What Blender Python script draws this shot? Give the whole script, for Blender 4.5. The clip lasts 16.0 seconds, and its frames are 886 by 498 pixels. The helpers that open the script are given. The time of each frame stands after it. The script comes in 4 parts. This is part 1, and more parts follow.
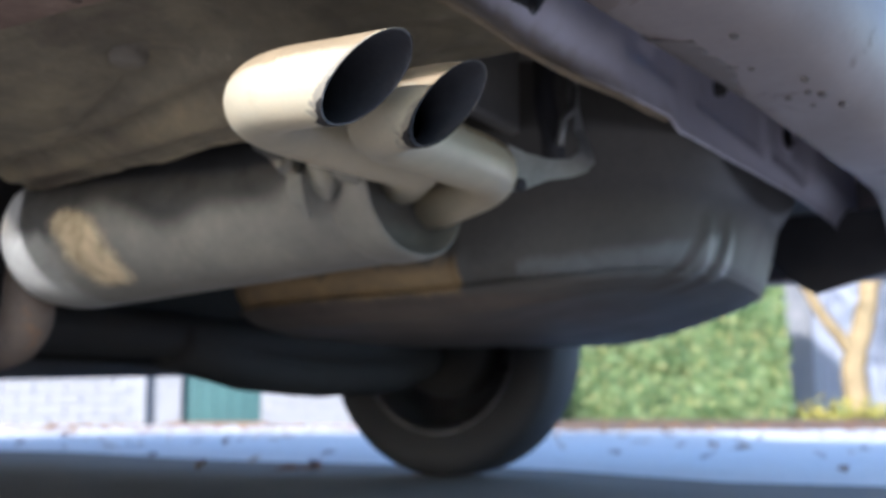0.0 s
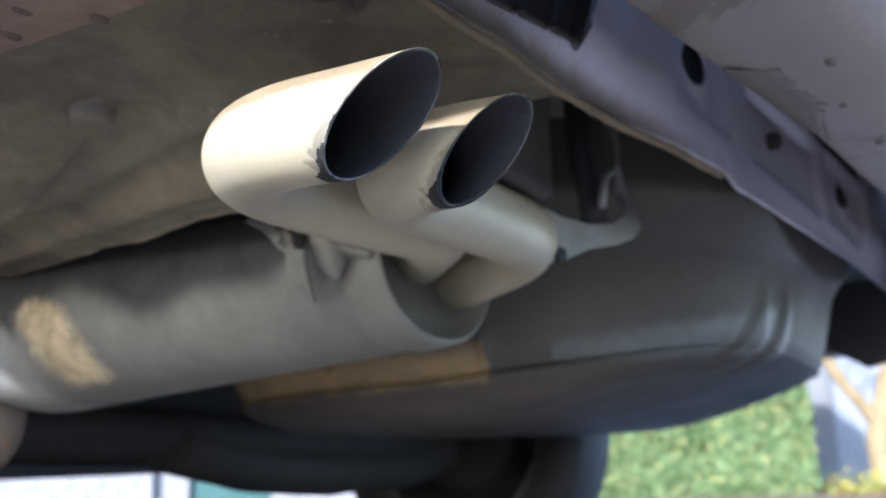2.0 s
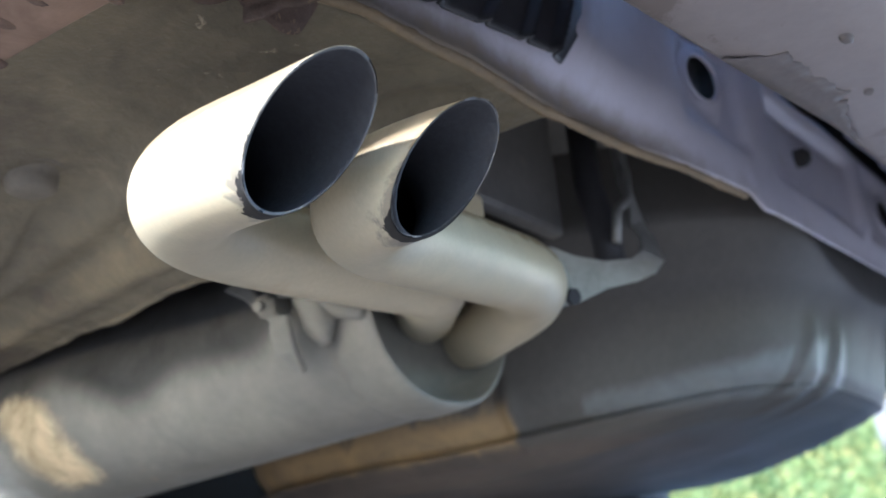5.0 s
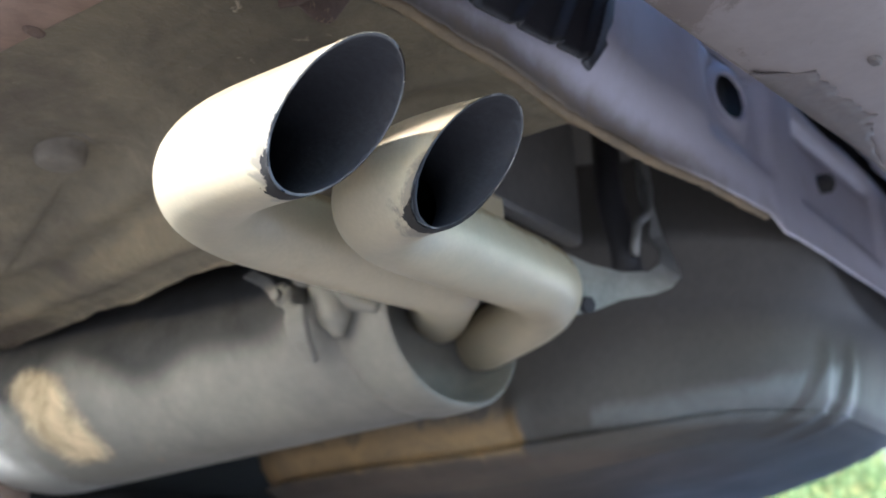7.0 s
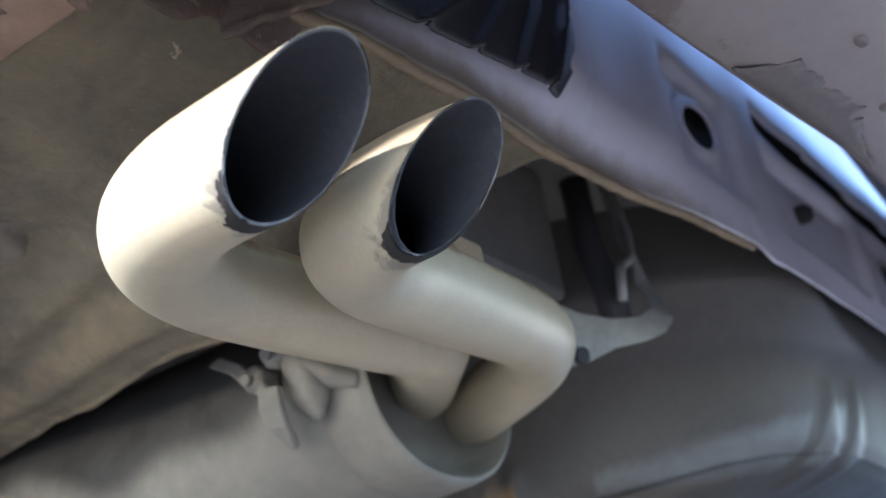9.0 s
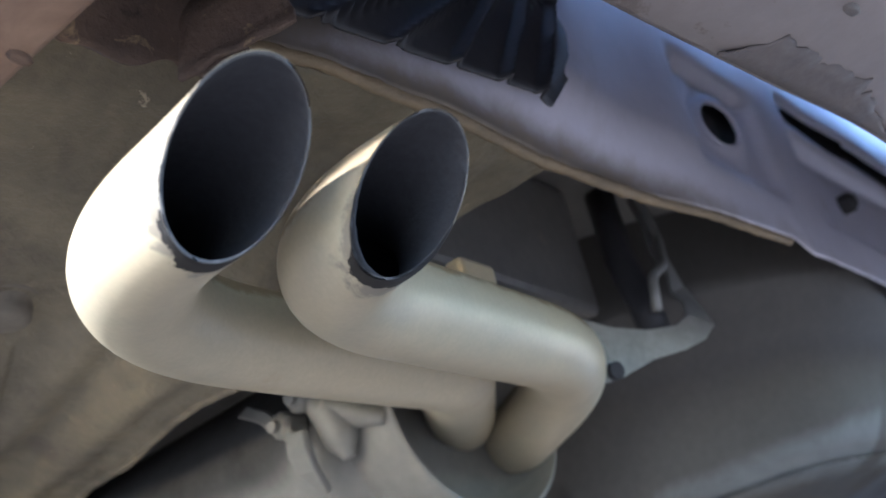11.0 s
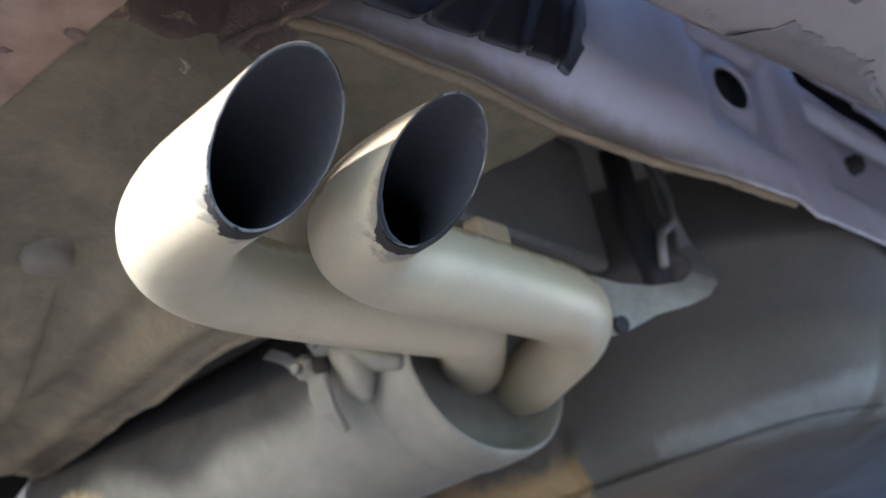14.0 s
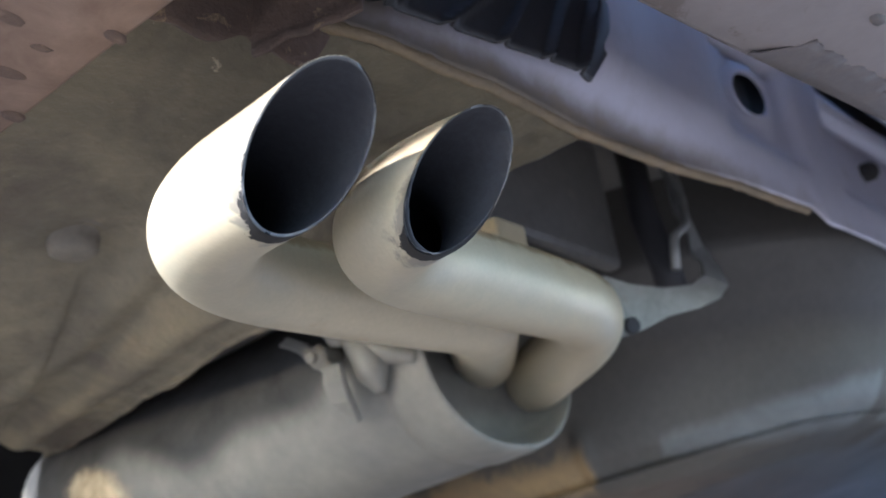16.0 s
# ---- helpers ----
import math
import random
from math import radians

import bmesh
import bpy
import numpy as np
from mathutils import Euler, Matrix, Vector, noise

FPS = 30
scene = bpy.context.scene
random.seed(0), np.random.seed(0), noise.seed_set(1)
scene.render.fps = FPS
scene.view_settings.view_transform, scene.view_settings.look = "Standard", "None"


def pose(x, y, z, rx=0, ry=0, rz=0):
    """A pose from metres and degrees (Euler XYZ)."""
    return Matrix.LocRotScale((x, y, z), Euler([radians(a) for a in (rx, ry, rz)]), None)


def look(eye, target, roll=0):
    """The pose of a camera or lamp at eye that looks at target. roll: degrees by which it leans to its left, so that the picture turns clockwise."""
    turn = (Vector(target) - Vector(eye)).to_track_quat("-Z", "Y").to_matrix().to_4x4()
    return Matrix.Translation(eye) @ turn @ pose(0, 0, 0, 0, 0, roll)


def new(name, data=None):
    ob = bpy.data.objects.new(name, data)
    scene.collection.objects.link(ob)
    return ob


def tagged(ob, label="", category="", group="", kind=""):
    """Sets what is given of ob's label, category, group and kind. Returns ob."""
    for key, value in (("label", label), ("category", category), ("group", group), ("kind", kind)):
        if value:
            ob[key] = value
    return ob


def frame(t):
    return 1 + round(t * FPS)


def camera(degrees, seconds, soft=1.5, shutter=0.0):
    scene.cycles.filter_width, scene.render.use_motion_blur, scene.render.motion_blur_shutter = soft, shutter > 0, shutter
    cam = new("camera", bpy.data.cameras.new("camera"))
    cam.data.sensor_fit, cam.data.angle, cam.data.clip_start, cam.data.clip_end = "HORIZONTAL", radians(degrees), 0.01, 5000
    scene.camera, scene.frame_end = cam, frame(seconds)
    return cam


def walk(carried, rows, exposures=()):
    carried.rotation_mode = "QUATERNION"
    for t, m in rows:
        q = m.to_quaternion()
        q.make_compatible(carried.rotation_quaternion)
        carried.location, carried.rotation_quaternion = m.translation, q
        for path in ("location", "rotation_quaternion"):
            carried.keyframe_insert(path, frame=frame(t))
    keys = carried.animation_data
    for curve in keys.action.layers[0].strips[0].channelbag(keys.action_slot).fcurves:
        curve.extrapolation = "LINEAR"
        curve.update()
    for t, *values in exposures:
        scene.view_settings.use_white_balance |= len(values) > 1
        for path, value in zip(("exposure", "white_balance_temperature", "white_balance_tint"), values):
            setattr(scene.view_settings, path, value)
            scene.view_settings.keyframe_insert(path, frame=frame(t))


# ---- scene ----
cam = camera(45.4, 16.0, 1.6)
PATH = [
    (0, (0.0082, -0.0187, 0.1527), (0.0027, 1.9601, 0.4429), -0.06),
    (0.5, (0.0008, 0.0065, 0.1552), (0.0016, 1.9825, 0.4642), -1.01),
    (1, (-0.0109, 0.0408, 0.1650), (-0.0179, 2.0124, 0.5007), -1.01),
    (1.5, (-0.0199, 0.0797, 0.1697), (-0.0271, 2.0411, 0.5606), -1.64),
    (2, (-0.0067, 0.1121, 0.1761), (-0.0235, 2.0638, 0.6127), -1.69),
    (2.5, (0.0055, 0.1309, 0.1745), (-0.0271, 2.0738, 0.6481), -2.01),
    (3, (0.0159, 0.1535, 0.1761), (-0.0320, 2.0882, 0.6808), -3.57),
    (3.5, (0.0223, 0.1741, 0.1757), (-0.0493, 2.1034, 0.6979), -4.97),
    (4, (0.0236, 0.1876, 0.1782), (-0.0566, 2.1096, 0.7256), -6.83),
    (6.5, (0.0202, 0.1830, 0.1709), (-0.1091, 2.0904, 0.7582), -3.63),
    (7, (0.0232, 0.1840, 0.1687), (-0.1033, 2.0887, 0.7656), -2.37),
    (7.5, (0.0161, 0.2056, 0.1679), (-0.0699, 2.1010, 0.8005), -2.54),
    (8, (0.0146, 0.2314, 0.1771), (-0.0582, 2.1102, 0.8589), -3.63),
    (8.5, (0.0154, 0.2337, 0.1772), (-0.0171, 2.0980, 0.9005), -6.42),
    (9, (0.0091, 0.2338, 0.1569), (-0.0220, 2.0759, 0.9352), -9.54),
    (11.5, (0.0446, 0.2591, 0.1518), (-0.1179, 2.0541, 1.0186), -13.99),
    (12, (0.0438, 0.2607, 0.1591), (-0.1170, 2.0555, 1.0270), -14.24),
    (12.5, (0.0397, 0.2474, 0.1605), (-0.1347, 2.0434, 1.0229), -13.23),
    (13, (0.0474, 0.2309, 0.1576), (-0.1379, 2.0422, 0.9850), -11.47),
    (13.5, (0.0446, 0.2256, 0.1539), (-0.1525, 2.0551, 0.9375), -11.52),
    (14, (0.0458, 0.2209, 0.1508), (-0.1667, 2.0598, 0.9080), -11.44),
    (14.5, (0.0431, 0.2206, 0.1501), (-0.1826, 2.0655, 0.8886), -11.08),
    (15, (0.0432, 0.2196, 0.1518), (-0.1905, 2.0661, 0.8837), -10.44),
    (15.5, (0.0419, 0.2279, 0.1574), (-0.1922, 2.0752, 0.8873), -10.18),
    (16, (0.0436, 0.2072, 0.1573), (-0.1904, 2.0566, 0.8821), -9.26),
]
EXPOSURES = [(0.0, 1.40, 5200, 13), (1.5, 1.54, 5120, 12), (3.0, 1.92, 5020, 10), (4.2, 2.16, 5020, 9), (7.0, 2.26, 5120, 10), (9.0, 2.18, 5080, 11), (16.0, 2.25, 5080, 11)]
walk(cam, [(t, look(eye, target, roll)) for t, eye, target, roll in PATH], EXPOSURES)
cam.data.dof.use_dof = True
cam.data.dof.focus_distance = 0.40
cam.data.dof.aperture_fstop = 11.0

# ---- light ----
SUN_WAY = Vector((-0.6, -1.0, 0.0)).normalized()      # towards the sun, on the ground
SUN_UP = radians(22)
world = bpy.data.worlds.new("sky")
scene.world = world
world.use_nodes = True
sky = world.node_tree.nodes.new("ShaderNodeTexSky")
sky.sky_type = "NISHITA"
sky.sun_disc = False
sky.sun_elevation = SUN_UP
sky.sun_rotation = math.atan2(SUN_WAY.x, SUN_WAY.y)
background = world.node_tree.nodes["Background"]
background.inputs["Strength"].default_value = 0.15
world.node_tree.links.new(sky.outputs[0], background.inputs["Color"])
sun_data = bpy.data.lights.new("sun", "SUN")
sun_data.energy, sun_data.angle, sun_data.color = 3.8, radians(2.0), (1.0, 0.87, 0.72)
sun = new("sun", sun_data)
toward = SUN_WAY * math.cos(SUN_UP) + Vector((0, 0, math.sin(SUN_UP)))
sun.matrix_world = look(toward * 20, (0, 0, 0))


# ---- materials ----
def node(tree, kind, **values):
    n = tree.nodes.new(kind)
    for key, value in values.items():
        n.inputs[key].default_value = value
    return n


def noise_node(tree, scale, detail=5.0, rough=0.6, distort=0.0, vector=None):
    n = node(tree, "ShaderNodeTexNoise", Scale=scale, Detail=detail, Roughness=rough, Distortion=distort)
    if vector is not None:
        tree.links.new(vector, n.inputs["Vector"])
    return n


def ramp(tree, value, stops):
    n = tree.nodes.new("ShaderNodeValToRGB")
    els = n.color_ramp.elements
    while len(els) < len(stops):
        els.new(0.5)
    for e, (at, c) in zip(els, stops):
        e.position = at
        e.color = (*c, 1) if isinstance(c, tuple) else (c, c, c, 1)
    tree.links.new(value, n.inputs["Fac"])
    return n


def mix(tree, fac, a, b):
    n = tree.nodes.new("ShaderNodeMix")
    n.data_type = "RGBA"
    for socket, v in ((n.inputs["Factor"], fac), (n.inputs["A"], a), (n.inputs["B"], b)):
        if isinstance(v, bpy.types.NodeSocket):
            tree.links.new(v, socket)
        else:
            socket.default_value = (*v, 1) if isinstance(v, tuple) else v
    return n.outputs["Result"]


def surface(name, base, second, scale=8.0, fine=90.0, rough=(0.5, 0.8), metal=0.0, bump=0.3, depth=0.002, patches=(), coat=0.0, grainy=0.6):
    """A worn surface: two base colours in large clouds, fine grain, patches of dirt or rust, and relief.
    patches: rows of colour, scale of the clouds, threshold, softness."""
    m = bpy.data.materials.new(name)
    m.use_nodes = True
    t = m.node_tree
    b = t.nodes["Principled BSDF"]
    where = t.nodes.new("ShaderNodeTexCoord").outputs["Object"]
    big = noise_node(t, scale, 6, 0.6, 0.3, where)
    small = noise_node(t, fine, 4, 0.65, 0.0, where)
    clouds = ramp(t, big.outputs["Fac"], [(0.32, 0.0), (0.68, 1.0)])
    col = mix(t, clouds.outputs["Color"], base, second)
    grain = ramp(t, small.outputs["Fac"], [(0.3, 0.78), (0.7, 1.12)])
    mul = t.nodes.new("ShaderNodeMix")
    mul.data_type, mul.blend_type = "RGBA", "MULTIPLY"
    mul.inputs["Factor"].default_value = grainy
    t.links.new(col, mul.inputs["A"])
    t.links.new(grain.outputs["Color"], mul.inputs["B"])
    col = mul.outputs["Result"]
    for n, (colour, pscale, edge, soft) in enumerate(patches):
        shift = t.nodes.new("ShaderNodeVectorMath")
        shift.inputs[1].default_value = (3.1 * n + 1.7, 5.3 * n, 2.9 * n)
        t.links.new(where, shift.inputs[0])
        blot = noise_node(t, pscale, 8, 0.68, 0.4, shift.outputs[0])
        mask = ramp(t, blot.outputs["Fac"], [(edge, 0.0), (min(edge + soft, 1.0), 1.0)])
        col = mix(t, mask.outputs["Color"], col, colour)
    t.links.new(col, b.inputs["Base Color"])
    r = ramp(t, big.outputs["Fac"], [(0.3, rough[0]), (0.7, rough[1])])
    t.links.new(r.outputs["Color"], b.inputs["Roughness"])
    b.inputs["Metallic"].default_value = metal
    b.inputs["Coat Weight"].default_value = coat
    relief = t.nodes.new("ShaderNodeBump")
    relief.inputs["Strength"].default_value = bump
    relief.inputs["Distance"].default_value = depth
    t.links.new(small.outputs["Fac"], relief.inputs["Height"])
    t.links.new(relief.outputs["Normal"], b.inputs["Normal"])
    return m


def coated(base_material, name, attribute, tones, rough=None, scale=25.0, amount=0.5, soft=0.22):
    """A copy of a material under a coat of dust, wax, soot or painted light and shade that lies where the vertex
    attribute (0 to 1), frayed by noise, is high.
    """
    m = base_material.copy()
    m.name = name
    t = m.node_tree
    b = t.nodes["Principled BSDF"]
    base = b.inputs["Base Color"].links[0].from_socket
    old_rough = b.inputs["Roughness"].links[0].from_socket
    at = t.nodes.new("ShaderNodeAttribute")
    at.attribute_name = attribute
    where = t.nodes.new("ShaderNodeTexCoord").outputs["Object"]
    rag = noise_node(t, scale, 8, 0.7, 0.5, where)
    add = t.nodes.new("ShaderNodeMath")
    add.operation = "MULTIPLY_ADD"
    t.links.new(rag.outputs["Fac"], add.inputs[0])
    add.inputs[1].default_value = amount
    t.links.new(at.outputs["Fac"], add.inputs[2])
    k = t.nodes.new("ShaderNodeMapRange")
    k.interpolation_type = "SMOOTHSTEP"
    t.links.new(add.outputs[0], k.inputs["Value"])
    k.inputs["From Min"].default_value, k.inputs["From Max"].default_value = 0.51 - soft / 2 + amount / 2, 0.51 + soft / 2 + amount / 2
    tone = ramp(t, rag.outputs["Fac"], [(0.35, tones[0]), (0.65, tones[1])])
    t.links.new(mix(t, k.outputs[0], base, tone.outputs["Color"]), b.inputs["Base Color"])
    if rough is not None:
        t.links.new(mix(t, k.outputs[0], old_rough, (rough, rough, rough)), b.inputs["Roughness"])
    return m


def marked(bm, name, value):
    """Gives every vertex a float attribute from its place."""
    layer = bm.verts.layers.float.new(name)
    for v in bm.verts:
        v[layer] = value(v.co)
    return bm


DUST_PIPE = surface("dusty_aluminised_steel", (0.50, 0.435, 0.30), (0.42, 0.38, 0.275), 14, 420, (0.30, 0.48), 0.12, 0.08, 0.0004,
                    [((0.40, 0.30, 0.18), 16, 0.62, 0.2), ((0.26, 0.235, 0.19), 60, 0.70, 0.08)], grainy=0.3)
MUFFLER = surface("dusty_muffler_steel", (0.255, 0.245, 0.212), (0.165, 0.162, 0.147), 9, 120, (0.5, 0.7), 0.2, 0.15, 0.001,
                  [((0.16, 0.155, 0.145), 9, 0.54, 0.2), ((0.30, 0.235, 0.16), 12, 0.64, 0.12)], grainy=0.35)
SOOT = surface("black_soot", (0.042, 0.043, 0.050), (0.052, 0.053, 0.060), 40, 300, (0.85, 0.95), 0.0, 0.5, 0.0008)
SOOT.node_tree.nodes["Principled BSDF"].inputs["Specular IOR Level"].default_value = 0.2
ASH = surface("ashy_cut_edge", (0.16, 0.16, 0.165), (0.07, 0.07, 0.072), 90, 400, (0.7, 0.9), 0.1, 0.5, 0.0006)
OLIVE = surface("dusty_underseal", (0.235, 0.198, 0.125), (0.13, 0.112, 0.078), 13, 100, (0.5, 0.72), 0.0, 0.8, 0.0028,
                [((0.095, 0.075, 0.055), 9, 0.54, 0.16), ((0.29, 0.24, 0.16), 14, 0.62, 0.1), ((0.42, 0.36, 0.25), 60, 0.665, 0.04), ((0.16, 0.09, 0.055), 20, 0.68, 0.08)])
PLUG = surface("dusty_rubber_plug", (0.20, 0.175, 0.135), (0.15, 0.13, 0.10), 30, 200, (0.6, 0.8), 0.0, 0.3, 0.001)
LILAC = surface("lilac_silver_paint", (0.66, 0.64, 0.73), (0.55, 0.53, 0.615), 5, 220, (0.34, 0.50), 0.22, 0.04, 0.0005,
                [((0.40, 0.37, 0.39), 9, 0.60, 0.25), ((0.25, 0.18, 0.13), 45, 0.76, 0.05)], grainy=0.15)
BUMPER = surface("dusty_bumper_plastic", (0.275, 0.238, 0.232), (0.225, 0.197, 0.193), 5, 150, (0.4, 0.6), 0.05, 0.12, 0.0008,
                 [((0.17, 0.14, 0.13), 8, 0.60, 0.03), ((0.38, 0.33, 0.30), 30, 0.68, 0.08), ((0.14, 0.075, 0.05), 60, 0.72, 0.04)], grainy=0.3)
INLET = surface("rusty_inlet_steel", (0.20, 0.15, 0.115), (0.13, 0.10, 0.08), 20, 160, (0.6, 0.8), 0.1, 0.4, 0.001, [((0.24, 0.14, 0.08), 30, 0.6, 0.1)])
BOOT = surface("grey_boot_floor_underseal", (0.145, 0.135, 0.12), (0.105, 0.10, 0.092), 9, 160, (0.4, 0.6), 0.0, 0.3, 0.001, [((0.24, 0.20, 0.14), 16, 0.6, 0.14)])
CHIP = surface("chipped_plastic", (0.12, 0.105, 0.10), (0.16, 0.14, 0.135), 90, 300, (0.5, 0.7), 0.0, 0.4, 0.001)
WORN = surface("flaked_bumper_plastic", (0.11, 0.095, 0.093), (0.15, 0.13, 0.125), 40, 200, (0.5, 0.7), 0.0, 0.4, 0.001)
RUST = surface("flaking_rust", (0.135, 0.092, 0.07), (0.095, 0.07, 0.057), 30, 200, (0.8, 0.95), 0.0, 0.8, 0.002,
               [((0.36, 0.26, 0.15), 55, 0.56, 0.1), ((0.05, 0.035, 0.03), 30, 0.62, 0.08)])
SEALER = surface("old_seam_sealer", (0.28, 0.21, 0.125), (0.20, 0.16, 0.105), 30, 160, (0.6, 0.8), 0.0, 0.6, 0.002,
                 [((0.40, 0.22, 0.09), 45, 0.66, 0.08), ((0.15, 0.12, 0.09), 50, 0.68, 0.06)])
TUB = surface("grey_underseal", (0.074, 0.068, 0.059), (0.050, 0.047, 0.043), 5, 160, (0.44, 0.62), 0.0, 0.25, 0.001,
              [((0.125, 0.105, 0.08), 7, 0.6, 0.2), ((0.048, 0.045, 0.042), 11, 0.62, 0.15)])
BLACK = surface("black_plastic", (0.030, 0.030, 0.036), (0.045, 0.045, 0.050), 20, 200, (0.4, 0.6), 0.0, 0.2, 0.0008)
DARK = surface("dark_underbody", (0.026, 0.025, 0.025), (0.040, 0.037, 0.034), 9, 120, (0.7, 0.9), 0.0, 0.4, 0.002,
               [((0.045, 0.034, 0.026), 14, 0.66, 0.1)])
RUBBER = surface("tyre_rubber", (0.026, 0.026, 0.029), (0.038, 0.038, 0.040), 12, 150, (0.6, 0.8), 0.0, 0.2, 0.001)
STEEL = surface("galvanised_strap", (0.30, 0.30, 0.285), (0.21, 0.21, 0.20), 25, 200, (0.4, 0.6), 0.4, 0.2, 0.0008,
                [((0.2, 0.17, 0.13), 40, 0.62, 0.1)])
RIM = surface("dull_wheel_rim", (0.16, 0.16, 0.17), (0.09, 0.09, 0.095), 12, 120, (0.25, 0.4), 0.7, 0.1, 0.001)


# ---- mesh tools ----
def part(name, bm, material, parent, label="", smooth=True):
    """One mesh object out of a bmesh, under a thing or a part."""
    me = bpy.data.meshes.new(name)
    bmesh.ops.recalc_face_normals(bm, faces=bm.faces[:])
    for f in bm.faces:
        f.smooth = smooth
    bm.to_mesh(me)
    bm.free()
    for m in material if isinstance(material, (list, tuple)) else (material,):
        me.materials.append(m)
    ob = new(name, me)
    ob.parent = parent
    if label:
        ob["label"] = label
    return ob


def bevelled(ob, width, segments=2, angle=35):
    mod = ob.modifiers.new("bevel", "BEVEL")
    mod.width, mod.segments, mod.limit_method, mod.angle_limit = width, segments, "ANGLE", radians(angle)
    return ob


def grid(nx, ny, place):
    """A sheet of nx by ny cells; place(s, t) gives a point for s and t from 0 to 1."""
    bm = bmesh.new()
    vs = [[bm.verts.new(place(i / nx, j / ny)) for j in range(ny + 1)] for i in range(nx + 1)]
    for i in range(nx):
        for j in range(ny):
            bm.faces.new((vs[i][j], vs[i + 1][j], vs[i + 1][j + 1], vs[i][j + 1]))
    return bm


def thick(ob, metres, offset=0.0):
    mod = ob.modifiers.new("thickness", "SOLIDIFY")
    mod.thickness, mod.offset = metres, offset
    return ob


def box(bm, x0, x1, y0, y1, z0, z1):
    v = [bm.verts.new((x, y, z)) for x in (x0, x1) for y in (y0, y1) for z in (z0, z1)]
    for q in ((0, 1, 3, 2), (4, 6, 7, 5), (0, 4, 5, 1), (2, 3, 7, 6), (0, 2, 6, 4), (1, 5, 7, 3)):
        bm.faces.new([v[i] for i in q])
    return bm


def smoothstep(a, b, x):
    k = min(max((x - a) / (b - a), 0.0), 1.0)
    return k * k * (3 - 2 * k)


def along(points, x):
    """The value at x of a line through (x, value) points."""
    for (x0, v0), (x1, v1) in zip(points, points[1:]):
        if x <= x1:
            k = (x - x0) / (x1 - x0)
            return v0 + (v1 - v0) * min(max(k, 0.0), 1.0)
    return points[-1][1]


def rounded(points, radius, steps=8):
    """A line through corner points, its corners rounded to arcs of about that radius."""
    pts = [Vector(p) for p in points]
    out = [pts[0]]
    for a, b, c in zip(pts, pts[1:], pts[2:]):
        one, two = (a - b).normalized(), (c - b).normalized()
        half = one.angle(two) / 2
        cut = min(radius / math.tan(half), (a - b).length * 0.49, (c - b).length * 0.49)
        p, q = b + one * cut, b + two * cut
        for k in range(steps + 1):
            s = k / steps
            out.append(p * (1 - s) ** 2 + b * (2 * s * (1 - s)) + q * s * s)
    out.append(pts[-1])
    return out


def resample(pts, step):
    out, rest = [pts[0]], step
    for a, b in zip(pts, pts[1:]):
        length, at = (b - a).length, 0.0
        while at + rest <= length:
            at += rest
            out.append(a.lerp(b, at / length))
            rest = step
        rest -= length - at
    if (out[-1] - pts[-1]).length > step * 0.3:
        out.append(pts[-1])
    return out


def frames_along(pts, up=Vector((0, 0, 1))):
    """For each point: the way, a side and an up that do not twist."""
    rows, side = [], None
    for n, p in enumerate(pts):
        way = (pts[min(n + 1, len(pts) - 1)] - pts[max(n - 1, 0)]).normalized()
        if side is None:
            side = way.cross(up).normalized()
        side = (side - way * side.dot(way)).normalized()
        rows.append((p, way, side, side.cross(way)))
    return rows


def tube(bm, pts, radius, sides=32, wobble=0.0, closed=False):
    """A tube along points; radius is a number or a function of 0 to 1. Returns the rings."""
    rings = []
    rows = frames_along(pts)
    for n, (p, way, a, b) in enumerate(rows):
        r = radius(n / (len(rows) - 1)) if callable(radius) else radius
        ring = []
        for k in range(sides):
            g = 2 * math.pi * k / sides
            d = a * math.cos(g) + b * math.sin(g)
            w = 1 + wobble * noise.noise(p * 25 + d * 0.6)
            ring.append(bm.verts.new(p + d * r * w))
        rings.append(ring)
    for one, two in zip(rings, rings[1:]):
        for k in range(sides):
            bm.faces.new((one[k], one[(k + 1) % sides], two[(k + 1) % sides], two[k]))
    if closed:
        bm.faces.new(rings[0][::-1])
        bm.faces.new(rings[-1])
    return rings


def ribbon(bm, rows, thickness):
    """A bent strap: rows of (left point, right point)."""
    tops, lows = [], []
    for n, (l, r) in enumerate(rows):
        l, r = Vector(l), Vector(r)
        l2, r2 = (Vector(p) for p in rows[min(n + 1, len(rows) - 1)])
        l1, r1 = (Vector(p) for p in rows[max(n - 1, 0)])
        up = (r - l).cross((l2 + r2) - (l1 + r1)).normalized() * thickness / 2
        tops.append((bm.verts.new(l + up), bm.verts.new(r + up)))
        lows.append((bm.verts.new(l - up), bm.verts.new(r - up)))
    for n in range(len(rows) - 1):
        (a, b), (c, d) = tops[n], tops[n + 1]
        (e, f), (g, h) = lows[n], lows[n + 1]
        for q in ((a, b, d, c), (e, g, h, f), (a, c, g, e), (b, f, h, d)):
            bm.faces.new(q)
    for n in (0, -1):
        bm.faces.new((tops[n][0], tops[n][1], lows[n][1], lows[n][0]))


# ---- ground ----
ASPHALT = surface("pale_worn_asphalt", (0.215, 0.192, 0.165), (0.165, 0.148, 0.13), 1.5, 60, (0.8, 0.95), 0.0, 0.6, 0.004,
                  [((0.13, 0.12, 0.11), 3.0, 0.58, 0.12), ((0.26, 0.24, 0.21), 12, 0.66, 0.1)])


